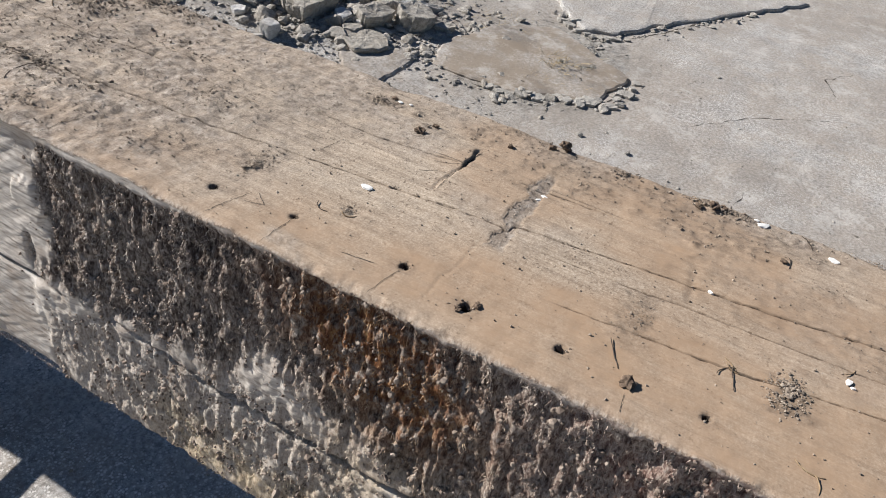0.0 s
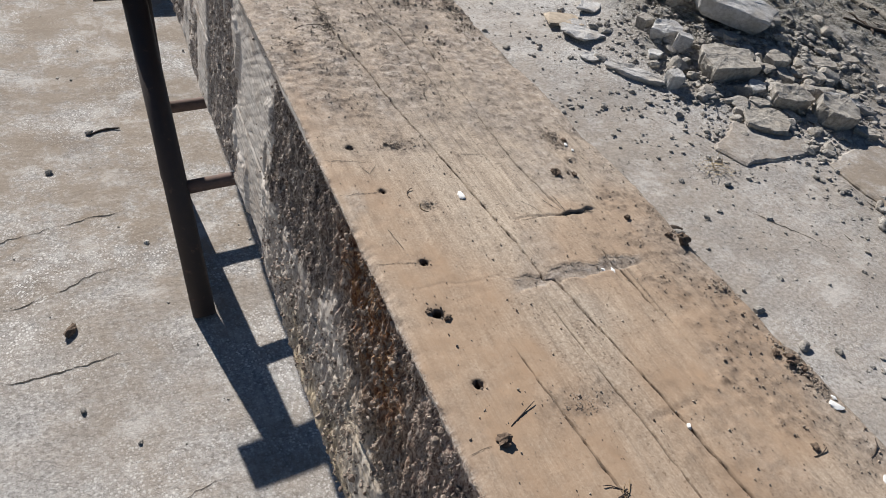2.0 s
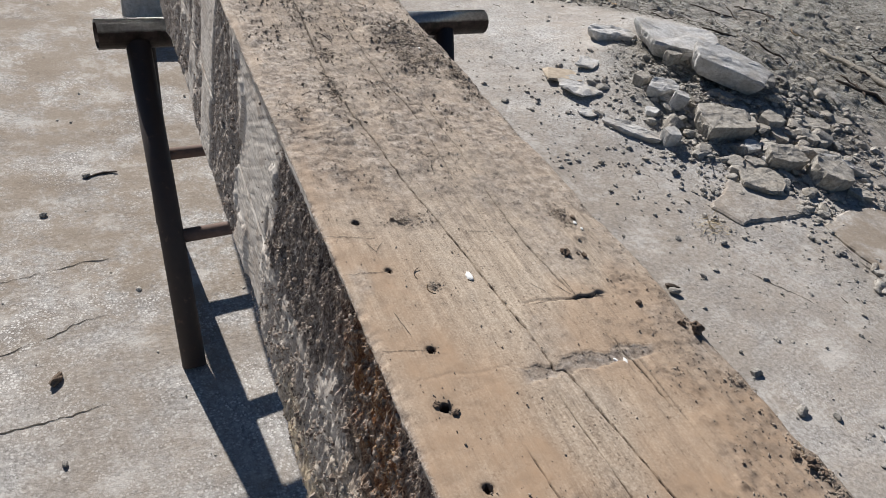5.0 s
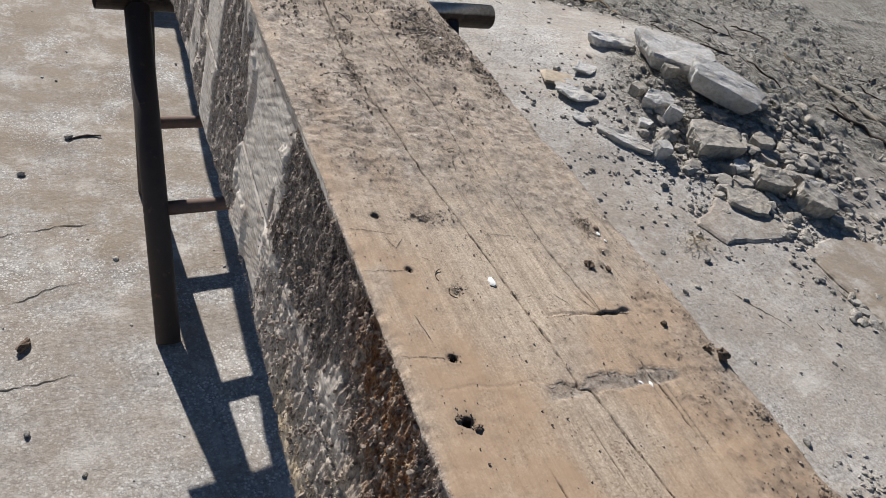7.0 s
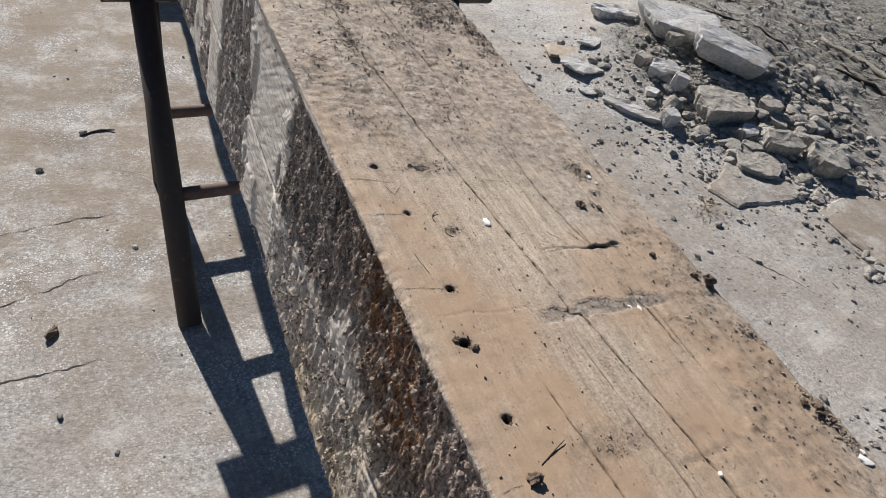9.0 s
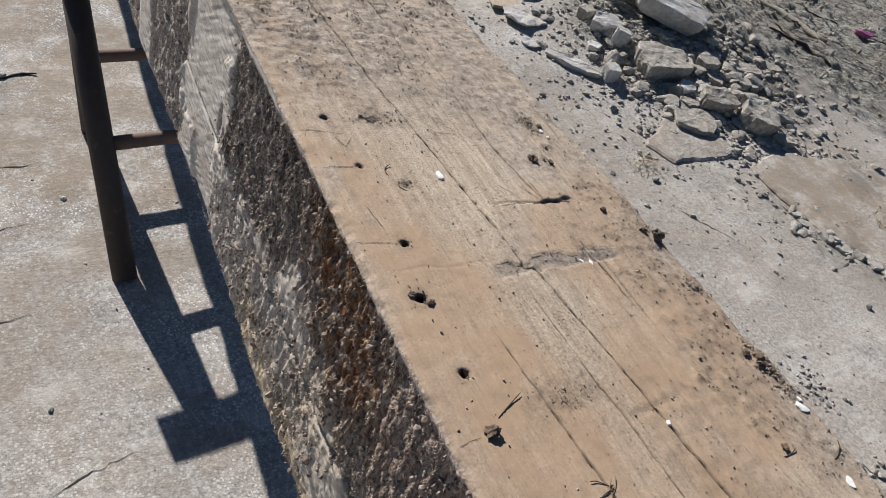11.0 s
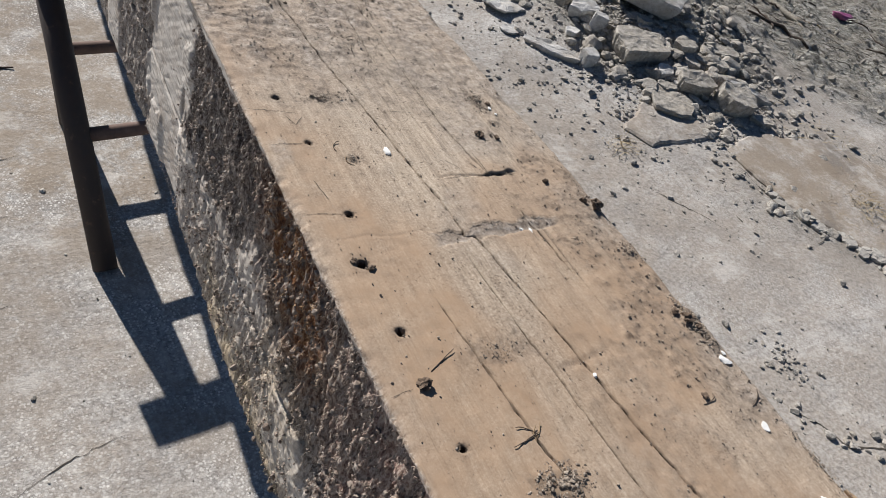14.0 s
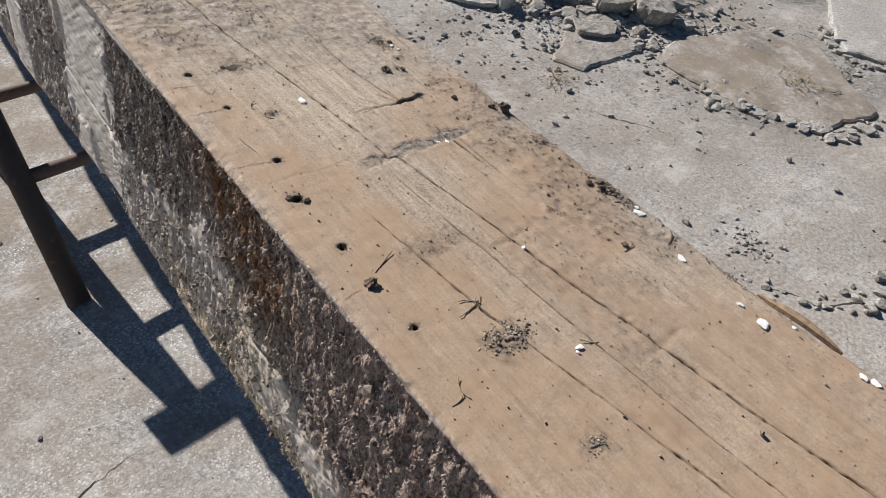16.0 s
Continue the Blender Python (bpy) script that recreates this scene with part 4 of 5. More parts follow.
def beam_dirt():
    rng = np.random.default_rng(11)
    n = 260000
    y = rng.uniform(-0.6, 1.3, n)
    x = rng.uniform(LEFT + 0.008, RIGHT - 0.006, n)
    z, dirt, dust, warm = top_surface(x, y)
    p = 0.02 + 0.55 * dirt ** 1.3 * (dirt > 0.2) + 0.5 * dust * smooth(0.52, 0.75, vnoise(x * 38, y * 26, 140)) * smooth(0.35, 0.6, vnoise(x * 130, y * 90, 141)) * smooth(0.1, 0.5, y) + 0.1 * smooth(0.135, 0.152, x)
    ok = rng.random(n) < p
    x, y, z, dirt = x[ok], y[ok], z[ok], dirt[ok]
    m = min(len(x), 46000)
    x, y, z, dirt = x[:m], y[:m], z[:m], dirt[:m]
    temp = [lump(rng, (1, rng.uniform(0.5, 1), rng.uniform(0.4, 0.9)), 1, 5, 0.25) for _ in range(10)]
    sizes = (rng.gamma(0.9, 0.00024, m) + 0.00016) * (1 + 0.5 * smooth(0.25, 0.7, y) + 0.3 * dirt)
    me = scatter("dirt_crumbs", temp, np.stack([x, y, TOP + z], -1), np.clip(sizes, 0, 0.006), M_CRUMB, rng, sink=0.4)
    tagged(new("dirt_crumbs", me), "dark soil crumbs and grit strewn on the beam", "dirt", kind="stuff")


beam_dirt()


def litter_pile(cx, cy, rx, ry, n, size, seed):
    """A small heap of soil crumbs and bark bits."""
    rng = np.random.default_rng(seed)
    n, size = int(n * 2.2), size * 0.62
    temp = [lump(rng, (1, rng.uniform(0.45, 0.9), rng.uniform(0.25, 0.6)), 1, 5, 0.3) for _ in range(10)]
    a, q = rng.uniform(0, 6.28, n), rng.beta(1.2, 2.0, n)
    keep = vnoise(np.cos(a) * q * 4 + seed, np.sin(a) * q * 4, 150) > 0.32
    a, q = a[keep], q[keep]
    x, y = cx + rx * q * np.cos(a), cy + ry * q * np.sin(a)
    ok = x < RIGHT - 0.003
    x, y, q = x[ok], y[ok], q[ok]
    z = TOP + top_surface(x, y)[0] + 0.0035 * np.clip(1 - q * 1.3, 0, 1) * vnoise(x * 90, y * 90, 151)
    sizes = (rng.gamma(1.3, size * 0.45, len(x)) + size * 0.3)
    ob = new("litter_pile", scatter("litter_pile", temp, np.stack([x, y, z], -1), np.clip(sizes, 0, 0.0028), M_CRUMB, rng, flat=True, sink=0.4))
    tagged(ob, "small pile of dark soil crumbs and bark bits on the beam", "litter", "litter piles on the beam", "stuff")


for i, (cx, cy, rx, ry, n, size) in enumerate([(-0.048, -0.224, 0.03, 0.019, 420, 0.0011), (0.15, -0.138, 0.014, 0.05, 420, 0.0011), (0.118, 0.198, 0.016, 0.035, 320, 0.001), (-0.06, -0.322, 0.016, 0.01, 130, 0.0008), (0.148, -0.05, 0.018, 0.022, 160, 0.0008),
                                              (-0.058, 0.114, 0.012, 0.01, 90, 0.0007), (-0.05, 0.214, 0.04, 0.014, 260, 0.0009), (0.108, 0.62, 0.045, 0.12, 1300, 0.0015), (0.14, 0.52, 0.02, 0.06, 300, 0.0014), (-0.044, 0.5, 0.016, 0.07, 260, 0.0014), (-0.02, 0.6, 0.05, 0.03, 220, 0.0012),
                                              (0.155, -0.27, 0.008, 0.06, 160, 0.0008), (-0.035, -0.118, 0.03, 0.018, 160, 0.0005), (-0.1, 0.44, 0.03, 0.03, 200, 0.001), (0.02, 0.33, 0.05, 0.04, 200, 0.0008)]):
    litter_pile(cx, cy, rx, ry, n, size, 60 + i)


# ---- rubble ----
def slab_rock(x, y, a, b, h, turn, tilt, seed, material, label, corners=8, pile=False):
    """A broken piece of concrete slab: an angular outline, flat worn top, rough broken sides."""
    rng = np.random.default_rng(seed)
    ang = np.sort((np.arange(corners) + rng.uniform(-0.32, 0.32, corners)) * 2 * math.pi / corners)
    rad = rng.uniform(0.74, 1.1, corners)
    box = np.maximum(np.abs(np.cos(ang)), np.abs(np.sin(ang))) ** -0.6
    cx, cy = np.cos(ang) * rad * box, np.sin(ang) * rad * box
    per = 9
    px, py = [], []
    for i in range(corners):
        k = (i + 1) % corners
        t = np.arange(per) / per
        px.append(cx[i] + (cx[k] - cx[i]) * t)
        py.append(cy[i] + (cy[k] - cy[i]) * t)
    px, py = np.concatenate(px), np.concatenate(py)
    rag = 1 + 0.03 * fbm(np.arange(len(px)) * 0.35, 0 * px + seed, seed, 3)
    px, py = px * rag, py * rag
    s = seed * 3.1
    rings = []
    for inset, level in ((0.2, 0.0), (0.1, 0.25), (0.04, 0.5), (0.0, 0.75), (0.0, 0.92), (0.025, 0.99), (0.1, 1.0), (0.35, 1.0), (0.6, 0.99), (0.82, 1.0)):
        n = fbm(px * 3 + s, py * 3 + level * 5, seed, 4, 0.6)
        k = 1 - inset + 0.05 * n * (1 if level < 0.9 else 0.2)
        zz = h * (level + (0.1 * n if 0 < level < 0.95 else 0.0)) + 0.009 * fbm(px * k * 2 + s, py * k * 2, seed + 5, 4) * (level > 0.8) * min(1.0, a / 0.15)
        rings.append(np.stack([px * k * a, py * k * b, zz + 0 * px], -1))
    m = len(px)
    v = np.concatenate(rings + [np.array([[0, 0, h]]), np.array([[0, 0, 0.0]])])
    faces = grid_faces(len(rings), m, True).tolist()
    top = (len(rings) - 1) * m
    faces += [[top + i, top + (i + 1) % m, len(v) - 2] for i in range(m)] + [[(i + 1) % m, i, len(v) - 1] for i in range(m)]
    v = v @ np.array(Euler((tilt[0], tilt[1], turn), "XYZ").to_matrix()).T
    v[:, 2] -= v[:, 2].min()
    ob = new("concrete_chunk", mesh_of("concrete_chunk", v, faces, material))
    ob.location = (x, y, gz(x, y) - (min(0.04, 0.35 * h) if pile else 0.5 * h))
    return tagged(ob, label, "rubble", "rubble heap" if a > 0.051 or pile else "fragments along the slab edge")


PALE = "pale grey broken concrete slab piece on the rubble heap"
DULL = "grey dusty broken concrete lump in the rubble heap"
CHUNKS = [  # x, y, half length, half width, height, turn, tilt, pale
    (2.79, 2.88, 0.27, 0.2, 0.1, -0.43, (0.1, 0.04), 1), (2.84, 2.53, 0.24, 0.14, 0.11, -0.5, (0.16, 0.14), 1), (2.55, 2.17, 0.175, 0.14, 0.1, -0.25, (0.14, 0.02), 0), (2.88, 2.14, 0.08, 0.07, 0.09, 0.2, (0.1, 0.0), 0),
    (2.9, 1.72, 0.125, 0.1, 0.11, -0.2, (0.2, 0.15), 0), (2.74, 1.86, 0.1, 0.075, 0.1, -0.6, (0.25, 0.1), 0), (3.1, 1.8, 0.15, 0.035, 0.04, -0.75, (0.0, 0.1), 1), (2.52, 1.76, 0.14, 0.12, 0.04, -0.5, (0.06, 0.03), 0),
    (2.41, 2.5, 0.1, 0.06, 0.07, -0.1, (0.2, 0.0), 1), (2.36, 2.62, 0.05, 0.05, 0.07, 0.4, (0.0, 0.0), 0), (2.22, 2.13, 0.055, 0.05, 0.1, 0.3, (0.1, 0.0), 1), (2.42, 2.38, 0.055, 0.045, 0.1, 0.9, (0.2, 0.1), 1),
    (2.63, 2.73, 0.06, 0.05, 0.11, 0.1, (0.0, 0.0), 0), (2.62, 1.98, 0.06, 0.045, 0.06, 0.0, (0.2, 0.0), 1), (2.86, 2.03, 0.055, 0.05, 0.06, 0.5, (0.1, 0.1), 0), (2.57, 1.88, 0.055, 0.04, 0.05, -0.4, (0.1, 0.0), 0),
    (2.5, 3.16, 0.15, 0.08, 0.06, -0.43, (0.1, 0.0), 1), (2.04, 2.7, 0.14, 0.12, 0.022, 0.3, (0.0, 0.0), 1), (2.1, 2.23, 0.19, 0.06, 0.03, -0.85, (0.0, 0.0), 1), (3.2, 2.12, 0.09, 0.06, 0.06, -0.3, (0.1, 0.0), 0), (3.45, 2.2, 0.1, 0.05, 0.05, -0.5, (0.1, 0.0), 0),
    (2.74, 2.36, 0.06, 0.045, 0.06, 0.4, (0.1, 0.1), 0), (2.2, 2.9, 0.1, 0.07, 0.02, 0.8, (0.0, 0.0), 1), (1.95, 2.45, 0.08, 0.05, 0.014, 0.2, (0.0, 0.0), 1), (2.28, 2.36, 0.06, 0.04, 0.03, 0.6, (0.0, 0.1), 1), (3.05, 2.0, 0.06, 0.05, 0.06, 1.0, (0.1, 0.0), 0),
    (2.72, 2.12, 0.05, 0.04, 0.05, 0.2, (0.0, 0.1), 0), (2.78, 1.97, 0.045, 0.04, 0.05, 0.7, (0.2, 0.0), 0), (2.66, 1.88, 0.04, 0.03, 0.04, 1.7, (0.1, 0.0), 1), (2.35, 2.02, 0.05, 0.035, 0.03, -0.4, (0.0, 0.0), 0), (3.02, 1.58, 0.07, 0.04, 0.04, -0.6, (0.1, 0.0), 0)]
for i, (x, y, a, b, h, turn, tilt, pale) in enumerate(CHUNKS):
    slab_rock(x, y, a, b, h, turn, tilt, 700 + i, M_PALE if pale else M_CONCRETE, PALE if pale else DULL, 7 + i % 3, True)
rng = random.Random(41)
for (x0, y0), (x1, y1), count in (((2.58, 1.06), (2.62, 0.96), 4), ((2.62, 0.96), (2.77, 0.73), 9), ((2.77, 0.73), (2.86, 0.58), 7), ((2.88, 0.56), (3.25, 0.52), 8), ((3.9, 1.22), (3.66, 0.98), 6), ((3.66, 0.98), (3.76, 0.78), 5)):
    for k in range(count):
        t = (k + rng.uniform(0.2, 0.8)) / count
        a = rng.uniform(0.02, 0.05)
        slab_rock(x0 + (x1 - x0) * t + rng.gauss(0, 0.024), y0 + (y1 - y0) * t + rng.gauss(0, 0.024), a, a * rng.uniform(0.5, 0.9), rng.uniform(0.016, 0.032), rng.uniform(0, 3.1), (rng.gauss(0, 0.1), rng.gauss(0, 0.1)),
                  rng.randrange(2000, 9000), M_PLATE, "small angular concrete fragment along the broken slab edge", 6)
rock_thing("board_piece", (2.03, 2.82, gz(2.03, 2.82) - 0.004), (0.14, 0.08, 0.01), 760, M_TAN, "flat tan weathered board piece lying on the concrete", "debris", -0.3, 5, 3, 0.05, "", 0.1, (0, 0), 0.9)


def stones():
    rng = np.random.default_rng(21)
    temp = [lump(rng, (1, rng.uniform(0.55, 0.95), rng.uniform(0.3, 0.75)), 2, 15, 0.14) for _ in range(14)]
    pts, sizes = [], []
    # heap
    while len(pts) < 1500:
        x, y = rng.normal(2.85, 0.45), rng.normal(2.12, 0.4)
        if rng.random() < np.exp(-((x - 2.95) ** 2 / 0.5 + (y - 2.12) ** 2 / 0.4)) + 0.12:
            pts.append((x, y, gz(x, y)))
            sizes.append(min(0.042, rng.gamma(1.2, 0.0075) + 0.003))
    # fist-sized lumps between the chunks
    for _ in range(170):
        x, y = rng.normal(2.85, 0.26), rng.normal(2.1, 0.27)
        pts.append((x, y, gz(x, y)))
        sizes.append(min(0.065, rng.gamma(2.2, 0.011) + 0.012))
    # fine rubble between them
    for _ in range(3600):
        x, y = rng.normal(2.75, 0.33), rng.normal(2.15, 0.36)
        pts.append((x, y, gz(x, y)))
        sizes.append(min(0.02, rng.gamma(1.3, 0.0045) + 0.0025))
    # crumbled edges of the broken slabs
    lines = [[(2.58, 0.98), (2.75, 0.73), (2.84, 0.57), (3.25, 0.52)], [(2.58, 1.3), (2.59, 1.0)], [(1.7, 0.2), (1.79, 0.0), (2.05, -0.12)], [(2.16, 1.54), (2.65, 1.5)], [(3.68, 1.0), (3.75, 0.8)], [(3.9, 1.22), (3.68, 1.0)], [(3.66, 0.95), (3.45, 0.85)], [(3.75, 0.78), (4.4, 0.5), (5.0, 0.2)], [(2.65, 1.5), (3.3, 1.45)]]
    for _ in range(46):
        t = rng.random()
        x, y = 2.55 + 0.28 * t + rng.normal(0, 0.03), 1.06 - 0.5 * t + rng.normal(0, 0.03)
        pts.append((x, y, gz(x, y)))
        sizes.append(min(0.034, rng.gamma(1.4, 0.009) + 0.005))
    for line in lines:
        for (x0, y0), (x1, y1) in zip(line, line[1:]):
            for _ in range(int(80 * math.hypot(x1 - x0, y1 - y0))):
                t = rng.random()
                x, y = x0 + (x1 - x0) * t + rng.normal(0, 0.045), y0 + (y1 - y0) * t + rng.normal(0, 0.045)
                pts.append((x, y, gz(x, y)))
                sizes.append(min(0.03, rng.gamma(1.4, 0.006) + 0.003))
    for _ in range(4600):
        x, y = rng.uniform(1.0, 4.2), rng.uniform(0.0, 4.2)
        if rng.random() < np.exp(-((x - 2.4) ** 2 / 0.9 + (y - 2.2) ** 2 / 0.9)) + 0.03:
            pts.append((x, y, gz(x, y)))
            sizes.append(min(0.026, rng.gamma(1.1, 0.0042) + 0.002))
    for _ in range(60):
        x, y = rng.normal(1.83, 0.05), rng.normal(0.32, 0.06)
        pts.append((x, y, gz(x, y)))
        sizes.append(rng.uniform(0.004, 0.013))
    me = scatter("rubble_stones", temp, np.array(pts), sizes, M_STONES, rng, flat=True, sink=0.6)
    tagged(new("rubble_stones", me), "loose grey stones and concrete rubble on the ground", "rubble", kind="stuff")
    # fine grit over the yard
    temp = [lump(rng, (1, rng.uniform(0.55, 0.95), rng.uniform(0.45, 0.9)), 1, 6, 0.15) for _ in range(10)]
    n = 9000
    x = np.concatenate([rng.uniform(-1.3, 0.3, 900), rng.uniform(0.2, 3.6, n - 900)])
    y = np.concatenate([rng.uniform(0.4, 5.0, 900), rng.uniform(-0.8, 4.0, n - 900)])
    ok = (rng.random(n) < 0.35 + 0.65 * smooth(0.35, 0.7, vnoise(x * 2.2, y * 2.2, 130)))
    x, y = x[ok], y[ok]
    z = ground_height(x, y)
    me = scatter("grit", temp, np.stack([x, y, z], -1), np.clip(rng.gamma(1.0, 0.0013, len(x)) + 0.0008, 0, 0.011), M_SOIL, rng, flat=True, sink=0.45)
    tagged(new("grit", me), "fine dark grit and pebbles strewn over the concrete", "grit", kind="stuff")
    # clods of the dark soil
    n = 5200
    x, y = rng.uniform(1.9, 6.5, n), rng.uniform(1.2, 5.4, n)
    ok = rng.random(n) < soil_mask(x, y) * (0.3 + 0.7 * vnoise(x * 3, y * 3, 131))
    x, y = x[ok], y[ok]
    me = scatter("soil_clods", temp, np.stack([x, y, ground_height(x, y)], -1), np.clip(rng.gamma(1.1, 0.0055, len(x)) + 0.002, 0, 0.03), M_SOIL, rng, sink=0.62)
    tagged(new("soil_clods", me), "dark clods of dug soil", "soil", kind="stuff")


stones()


def plate(name, outline, lift, seed, label, dust=0.0, stain=0.0):
    """A broken slab: an outline with uneven edges, thick, a little proud of the yard."""
    rng = random.Random(seed)
    pts = []
    for (x0, y0), (x1, y1) in zip(outline, outline[1:] + outline[:1]):
        n = max(2, int(math.hypot(x1 - x0, y1 - y0) / 0.035))
        nx, ny = -(y1 - y0), x1 - x0
        ln = math.hypot(nx, ny)
        for i in range(n):
            t = i / n
            o = 0.03 * noise.noise(Vector((x0 * 3 + t * n * 0.22, y0 * 3, seed))) + rng.uniform(-0.006, 0.006)
            pts.append((x0 + (x1 - x0) * t + o * nx / ln, y0 + (y1 - y0) * t + o * ny / ln))
    bm = bmesh.new()
    cx, cy = sum(p[0] for p in pts) / len(pts), sum(p[1] for p in pts) / len(pts)
    rings = []
    for inset, dz in ((0.0, -0.06), (0.0, lift - 0.007), (0.012, lift), (0.06, lift + 0.003), (0.4, lift + 0.006)):
        ring = []
        for x, y in pts:
            d = math.hypot(x - cx, y - cy)
            k = 1 - min(0.9, inset / d)
            px, py = cx + (x - cx) * k, cy + (y - cy) * k
            ring.append(bm.verts.new((px, py, heap_height(px, py) + dz + (0.004 * noise.noise(Vector((px * 6, py * 6, seed))) if dz > 0 else 0))))
        rings.append(ring)
    for a, b in zip(rings, rings[1:]):
        for i in range(len(a)):
            j = (i + 1) % len(a)
            bm.faces.new((a[i], a[j], b[j], b[i]))
    mid = bm.verts.new((cx, cy, heap_height(cx, cy) + lift + 0.006))
    for i in range(len(pts)):
        bm.faces.new((rings[-1][i], rings[-1][(i + 1) % len(pts)], mid))
    bmesh.ops.recalc_face_normals(bm, faces=bm.faces[:])
    ob = part(name, bm, M_GROUND, ground, label)
    for key, value in (("dust", dust), ("stain", stain)):
        layer = ob.data.attributes.new(key, "FLOAT", "POINT")
        layer.data.foreach_set("value", np.full(len(ob.data.vertices), value, np.float32))
    return ob


plate("slab", [(4.3, 1.45), (3.92, 1.2), (3.72, 1.0), (3.82, 0.82), (4.4, 0.55), (5.6, -0.1), (5.8, 1.2), (4.9, 1.7)], 0.022, 3, "cracked concrete slab with a lifted edge")
plate("slab", [(2.62, 1.42), (2.6, 1.27), (2.64, 0.98), (2.79, 0.77), (2.86, 0.61), (3.25, 0.56), (3.47, 0.88), (3.62, 1.12), (3.4, 1.4), (2.9, 1.5)], 0.012, 5, "dusty brown broken concrete slab", 0.9, 1.0)
plate("slab", [(2.2, 1.5), (2.12, 1.62), (2.35, 1.8), (2.62, 1.6), (2.6, 1.5)], 0.012, 6, "dusty broken concrete slab", 0.9, 0.5)


def crack_line(points, width, seed, z=0.0012):
    """A dirt-filled crack: a narrow uneven ribbon with a raised crumbly rim."""
    bm = bmesh.new()
    fine = []
    for (x0, y0), (x1, y1) in zip(points, points[1:]):
        n = max(3, int(math.hypot(x1 - x0, y1 - y0) / 0.012))
        fine += [(x0 + (x1 - x0) * i / n, y0 + (y1 - y0) * i / n) for i in range(n)]
    rows = []
    for i, (x, y) in enumerate(fine):
        a, b = fine[max(i - 1, 0)], fine[min(i + 1, len(fine) - 1)]
        d = Vector((b[0] - a[0], b[1] - a[1])).normalized()
        o = 0.02 * noise.noise(Vector((i * 0.13, seed, 0))) + 0.007 * noise.noise(Vector((i * 0.6, seed, 3)))
        w = width * max(0.04, 0.4 + 1.5 * noise.noise(Vector((i * 0.17, seed, 7)))) * min(1, 4 * min(i, len(fine) - 1 - i) / len(fine) + 0.1)
        cx, cy = x - d.y * o, y + d.x * o
        rows.append([bm.verts.new((cx - d.y * w * s, cy + d.x * w * s, gz(cx, cy) + z + 0.0004 * (1 - abs(s)))) for s in (-1, 0, 1)])
    for a, b in zip(rows, rows[1:]):
        for k in range(2):
            bm.faces.new((a[k], a[k + 1], b[k + 1], b[k]))
    part("crack", bm, M_CRACK, ground)


for i, (pts, w) in enumerate([([(-0.66, 1.06), (-0.5, 1.07), (-0.37, 1.1)], 0.005), ([(-0.66, 1.33), (-0.54, 1.37), (-0.36, 1.45)], 0.003), ([(-0.42, 0.55), (-0.34, 0.6), (-0.26, 0.63), (-0.17, 0.64)], 0.002), ([(-0.7, 1.62), (-0.45, 1.7), (-0.3, 1.72)], 0.003),
                              ([(2.5, 1.5), (2.16, 1.54)], 0.006), ([(1.68, 0.21), (1.79, 0.0), (2.05, -0.12), (2.5, -0.18)], 0.009), ([(3.74, 0.8), (4.09, 0.63), (4.78, 0.36)], 0.009), ([(1.95, 1.25), (2.1, 1.05), (2.16, 0.92)], 0.004), ([(2.58, 1.3), (2.6, 0.98), (2.77, 0.73), (2.85, 0.58), (3.25, 0.53)], 0.009),
                              ([(3.9, -0.45), (4.15, -0.35), (4.4, -0.5)], 0.006), ([(2.9, 0.2), (3.3, -0.1), (3.6, -0.5)], 0.003)]):
    crack_line(pts, w, 40 + i)


# ---- loose things on the ground ----
for i, (x, y, s) in enumerate([(-0.535, 1.98, 0.016), (-0.4, 2.21, 0.016), (2.49, 1.0, 0.024), (2.47, 0.56, 0.02), (1.73, 0.52, 0.018), (1.56, 1.17, 0.026), (2.46, 0.33, 0.016), (-0.48, 0.93, 0.011), (-0.36, 0.8, 0.008), (1.62, 0.57, 0.026), (2.1, 1.9, 0.03), (2.0, 1.4, 0.02)]):
    rock_thing("pebble", (x, y, gz(x, y)), (s, s * 0.75, s * 0.5), 800 + i, M_STONES, "small grey-brown pebble lying on the concrete", "pebble", subdiv=2, group="pebbles on the yard")
rock_thing("bark_piece", (-0.5, 1.2, gz(-0.5, 1.2)), (0.034, 0.014, 0.012), 830, M_CLOD, "dark curled piece of bark on the concrete", "bark", 1.2, 6, 3, 0.3)
rock_thing("wood_scrap", (1.57, 1.2, gz(1.57, 1.2)), (0.034, 0.013, 0.01), 831, M_DARKTWIG, "small brown scrap of wood on the concrete", "wood scrap", -0.5, 10, 2, 0.05)
twig(-0.35, 2.225, 0.11, 0.25, 840, M_DARKTWIG, 0.004, 0.004, gz, "short dark stick lying on the concrete")
twig(4.65, 3.0, 0.7, 1.6, 841, M_BRANCH, 0.018, 0.02, gz, "grey dry branch lying on the dark soil", "branch")
twig(4.2, 2.55, 0.5, 2.3, 842, M_DARKTWIG, 0.011, 0.03, gz, "thin dark branch lying on the soil", "branch")
for i in range(26):
    rng = random.Random(900 + i)
    x, y = rng.uniform(3.1, 5.6), rng.uniform(1.9, 4.4)
    twig(x, y, rng.uniform(0.1, 0.4), rng.gauss(2.2, 0.6), 860 + i, rng.choice((M_TWIG, M_DARKTWIG, M_DARKTWIG)), rng.uniform(0.003, 0.007), 0.03, gz, "thin dry stick lying on the dug soil")


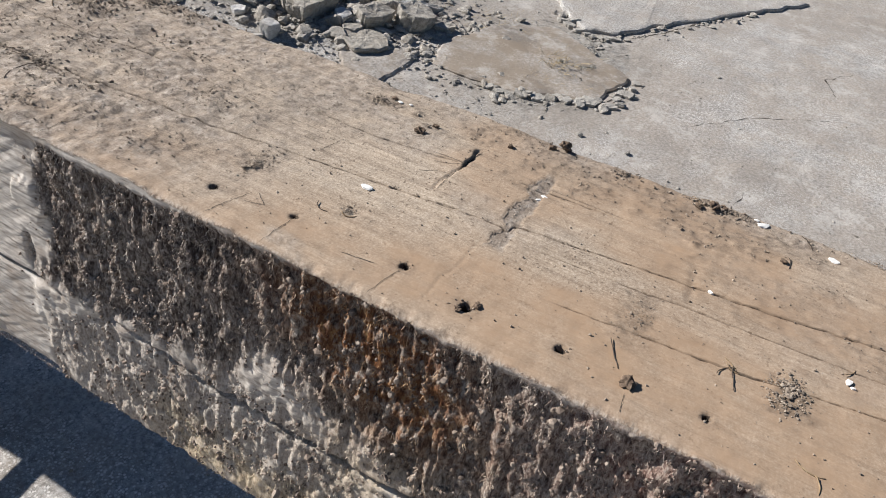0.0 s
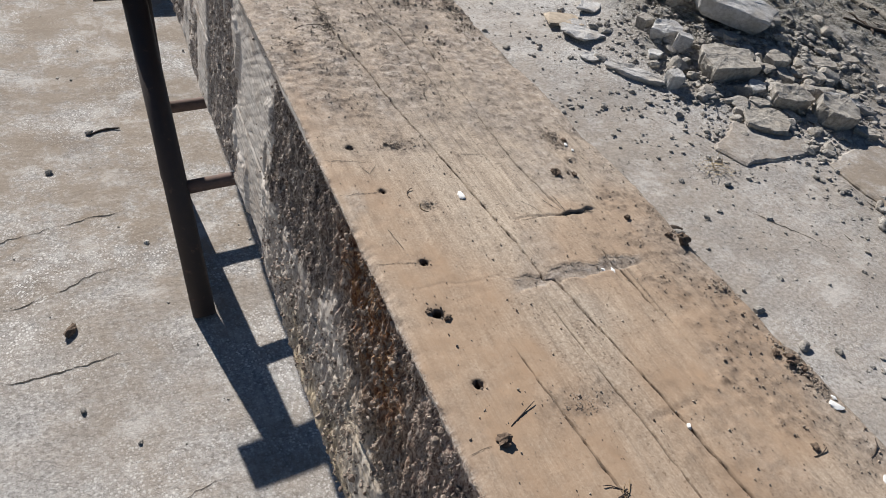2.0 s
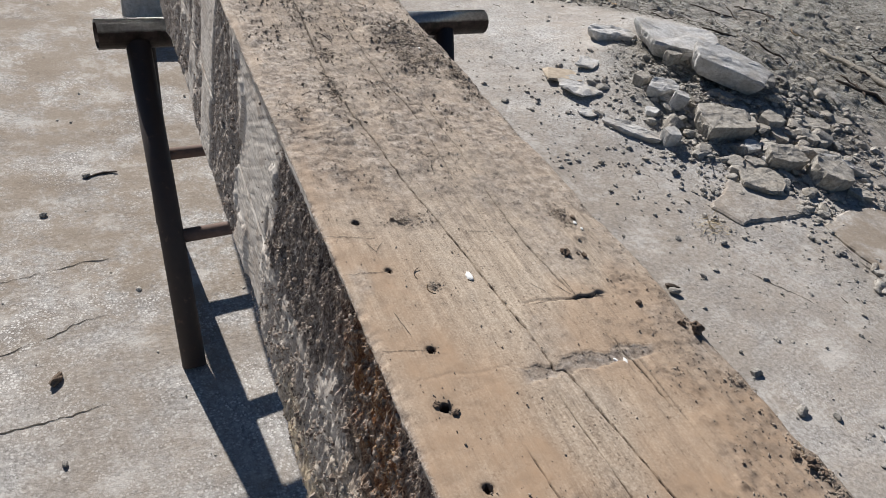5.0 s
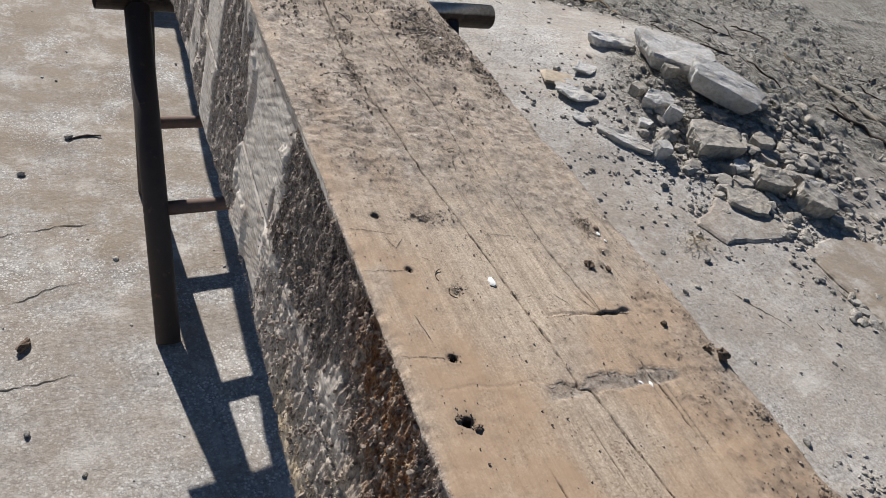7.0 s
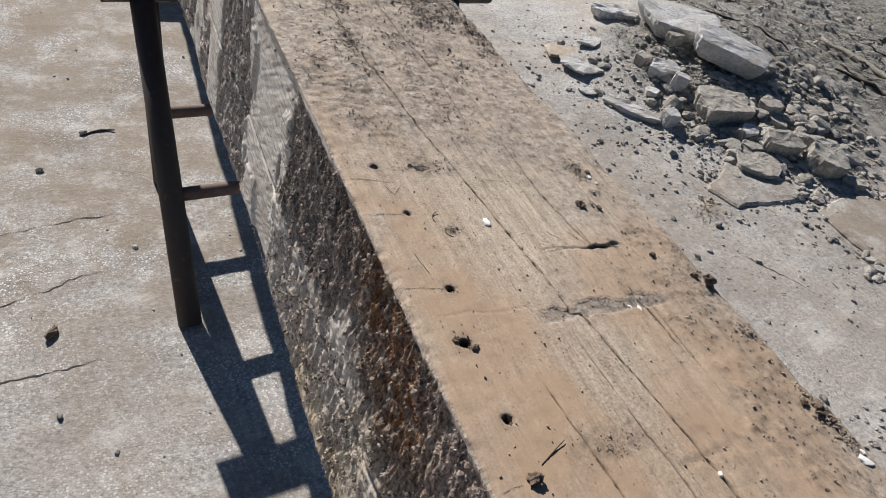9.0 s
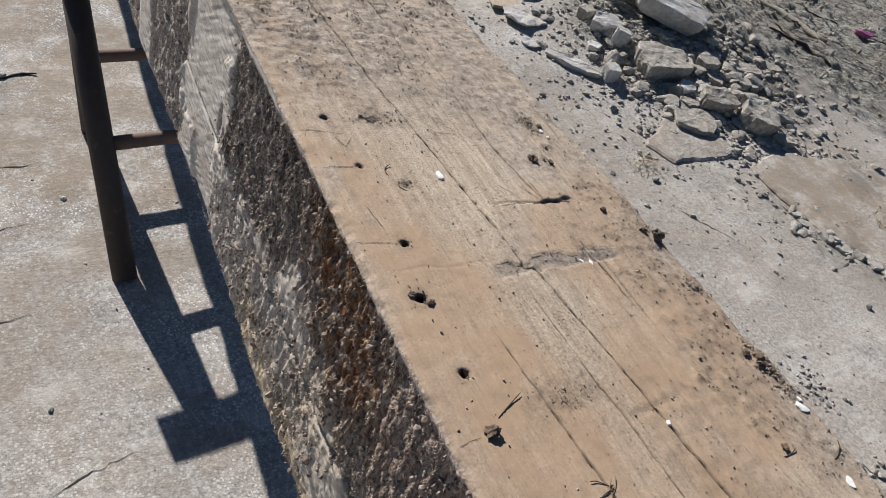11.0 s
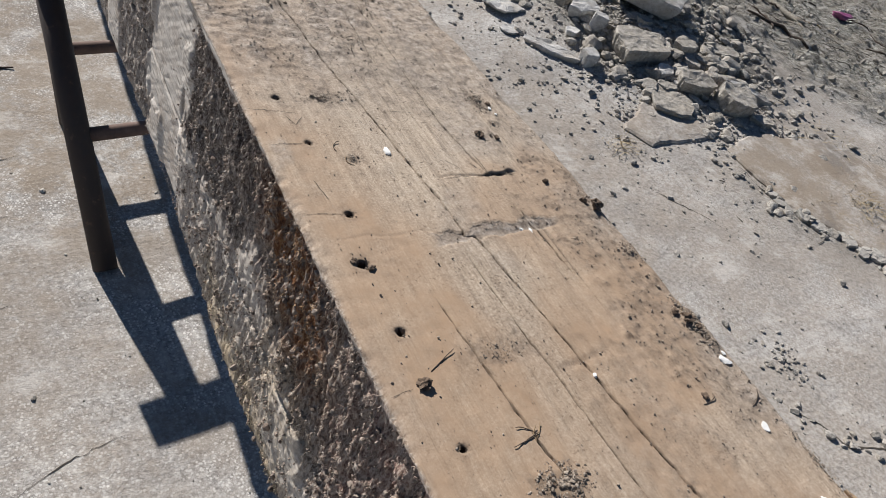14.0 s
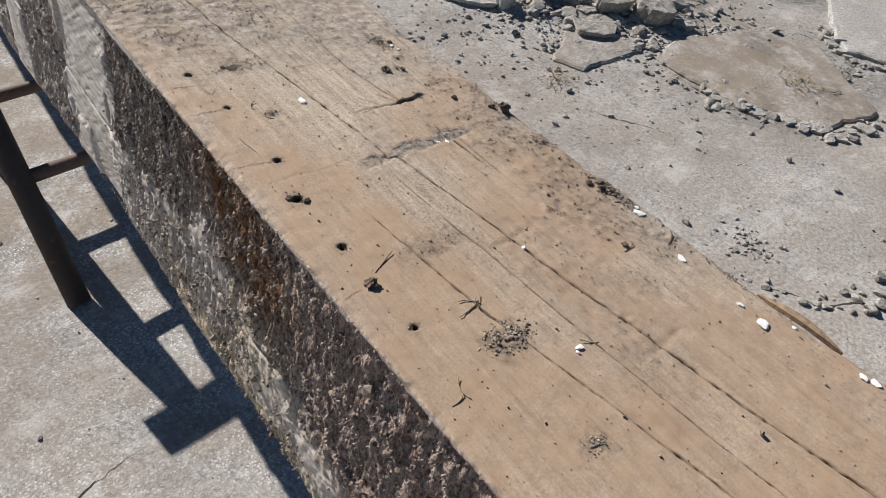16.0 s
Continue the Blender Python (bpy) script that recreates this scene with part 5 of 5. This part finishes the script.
def plant_litter():
    """Dry stalks and roots mixed into the dug soil."""
    rng = np.random.default_rng(61)
    n = 9000
    x, y = rng.uniform(1.8, 6.5, n), rng.uniform(0.6, 5.2, n)
    ok = rng.random(n) < np.clip(soil_mask(x, y) * (0.15 + 0.85 * smooth(0.4, 0.65, vnoise(x * 2.6, y * 2.6, 133))), 0.02, 1)
    x, y = x[ok], y[ok]
    k = len(x)
    z = ground_height(x, y)
    a = rng.normal(2.3, 0.9, k)
    L, W = rng.gamma(2.0, 0.018, k) + 0.01, rng.uniform(0.0008, 0.0028, k)
    d = np.stack([np.cos(a), np.sin(a), rng.normal(0.05, 0.18, k)], -1)
    side = np.stack([-np.sin(a), np.cos(a), np.zeros(k)], -1)
    up = np.array((0, 0, 1.0))
    p0 = np.stack([x, y, z + 0.003], -1)
    p1 = p0 + d * L[:, None]
    w = W[:, None]
    v = np.stack([p0 - side * w, p0 + side * w, p0 + up * w * 1.6, p1 - side * w * 0.6, p1 + side * w * 0.6, p1 + up * w], 1)
    tri = np.array([[0, 1, 4], [0, 4, 3], [1, 2, 5], [1, 5, 4], [2, 0, 3], [2, 3, 5], [0, 2, 1], [3, 4, 5]])
    f = (tri[None] + 6 * np.arange(k)[:, None, None]).reshape(-1, 3)
    tagged(new("plant_litter", mesh_of("plant_litter", v.reshape(-1, 3), f, M_LITTER)), "dry stalks and roots strewn in the dug soil", "plant litter", kind="stuff")


plant_litter()


def wrapper():
    rng = np.random.default_rng(77)
    v, f = lump(rng, (0.1, 0.06, 0.035), 3, 6, 0.4)
    v[:, 2] -= v[:, 2].min()
    ob = new("plastic_wrapper", mesh_of("plastic_wrapper", v, f, M_PURPLE, True))
    ob.location, ob.rotation_euler = (5.44, 2.88, gz(5.44, 2.88) - 0.01), (0, 0, -0.6)
    tagged(ob, "crumpled purple plastic wrapper on the soil", "litter")


wrapper()


def grass():
    rng = np.random.default_rng(31)
    vs, fs = [], []
    for cx, cy, n, r in ((3.1, 0.93, 260, 0.2), (2.95, 0.9, 60, 0.12), (2.02, 1.52, 70, 0.08), (3.4, 1.4, 60, 0.3), (3.1, 1.8, 50, 0.3)):
        for _ in range(n):
            x, y = rng.normal(cx, r * 0.5), rng.normal(cy, r * 0.4)
            a, l, w = rng.uniform(0, 6.28), rng.uniform(0.02, 0.08), rng.uniform(0.0008, 0.0018)
            z = gz(x, y) + 0.014
            d = np.array((math.cos(a), math.sin(a), rng.uniform(0.05, 0.5)))
            s = np.array((-math.sin(a), math.cos(a), 0.3)) * w
            p = np.array((x, y, z))
            k = len(vs)
            vs += [p - s, p + s, p + d * l * 0.6 + s * 0.7, p + d * l * 0.6 - s * 0.7, p + d * l + (0, 0, -0.2 * l)]
            fs += [(k, k + 1, k + 2, k + 3), (k + 3, k + 2, k + 4)]
    tagged(new("dry_grass", mesh_of("dry_grass", vs, fs, M_GRASS)), "sparse tufts of dry straw-coloured grass in the slab cracks", "grass", kind="stuff")


grass()


def block():
    bm = bmesh.new()
    bmesh.ops.create_cube(bm, size=1)
    for v in bm.verts:
        v.co = Vector((0.07 + v.co.x * 0.51, 4.0 + v.co.y * 0.5, 0.19 + v.co.z * 0.38))
    bmesh.ops.bevel(bm, geom=bm.edges[:], offset=0.012, segments=2, affect="EDGES")
    tagged(part("concrete_block", bm, M_PALE), "pale grey concrete block standing on the yard", "block")


block()
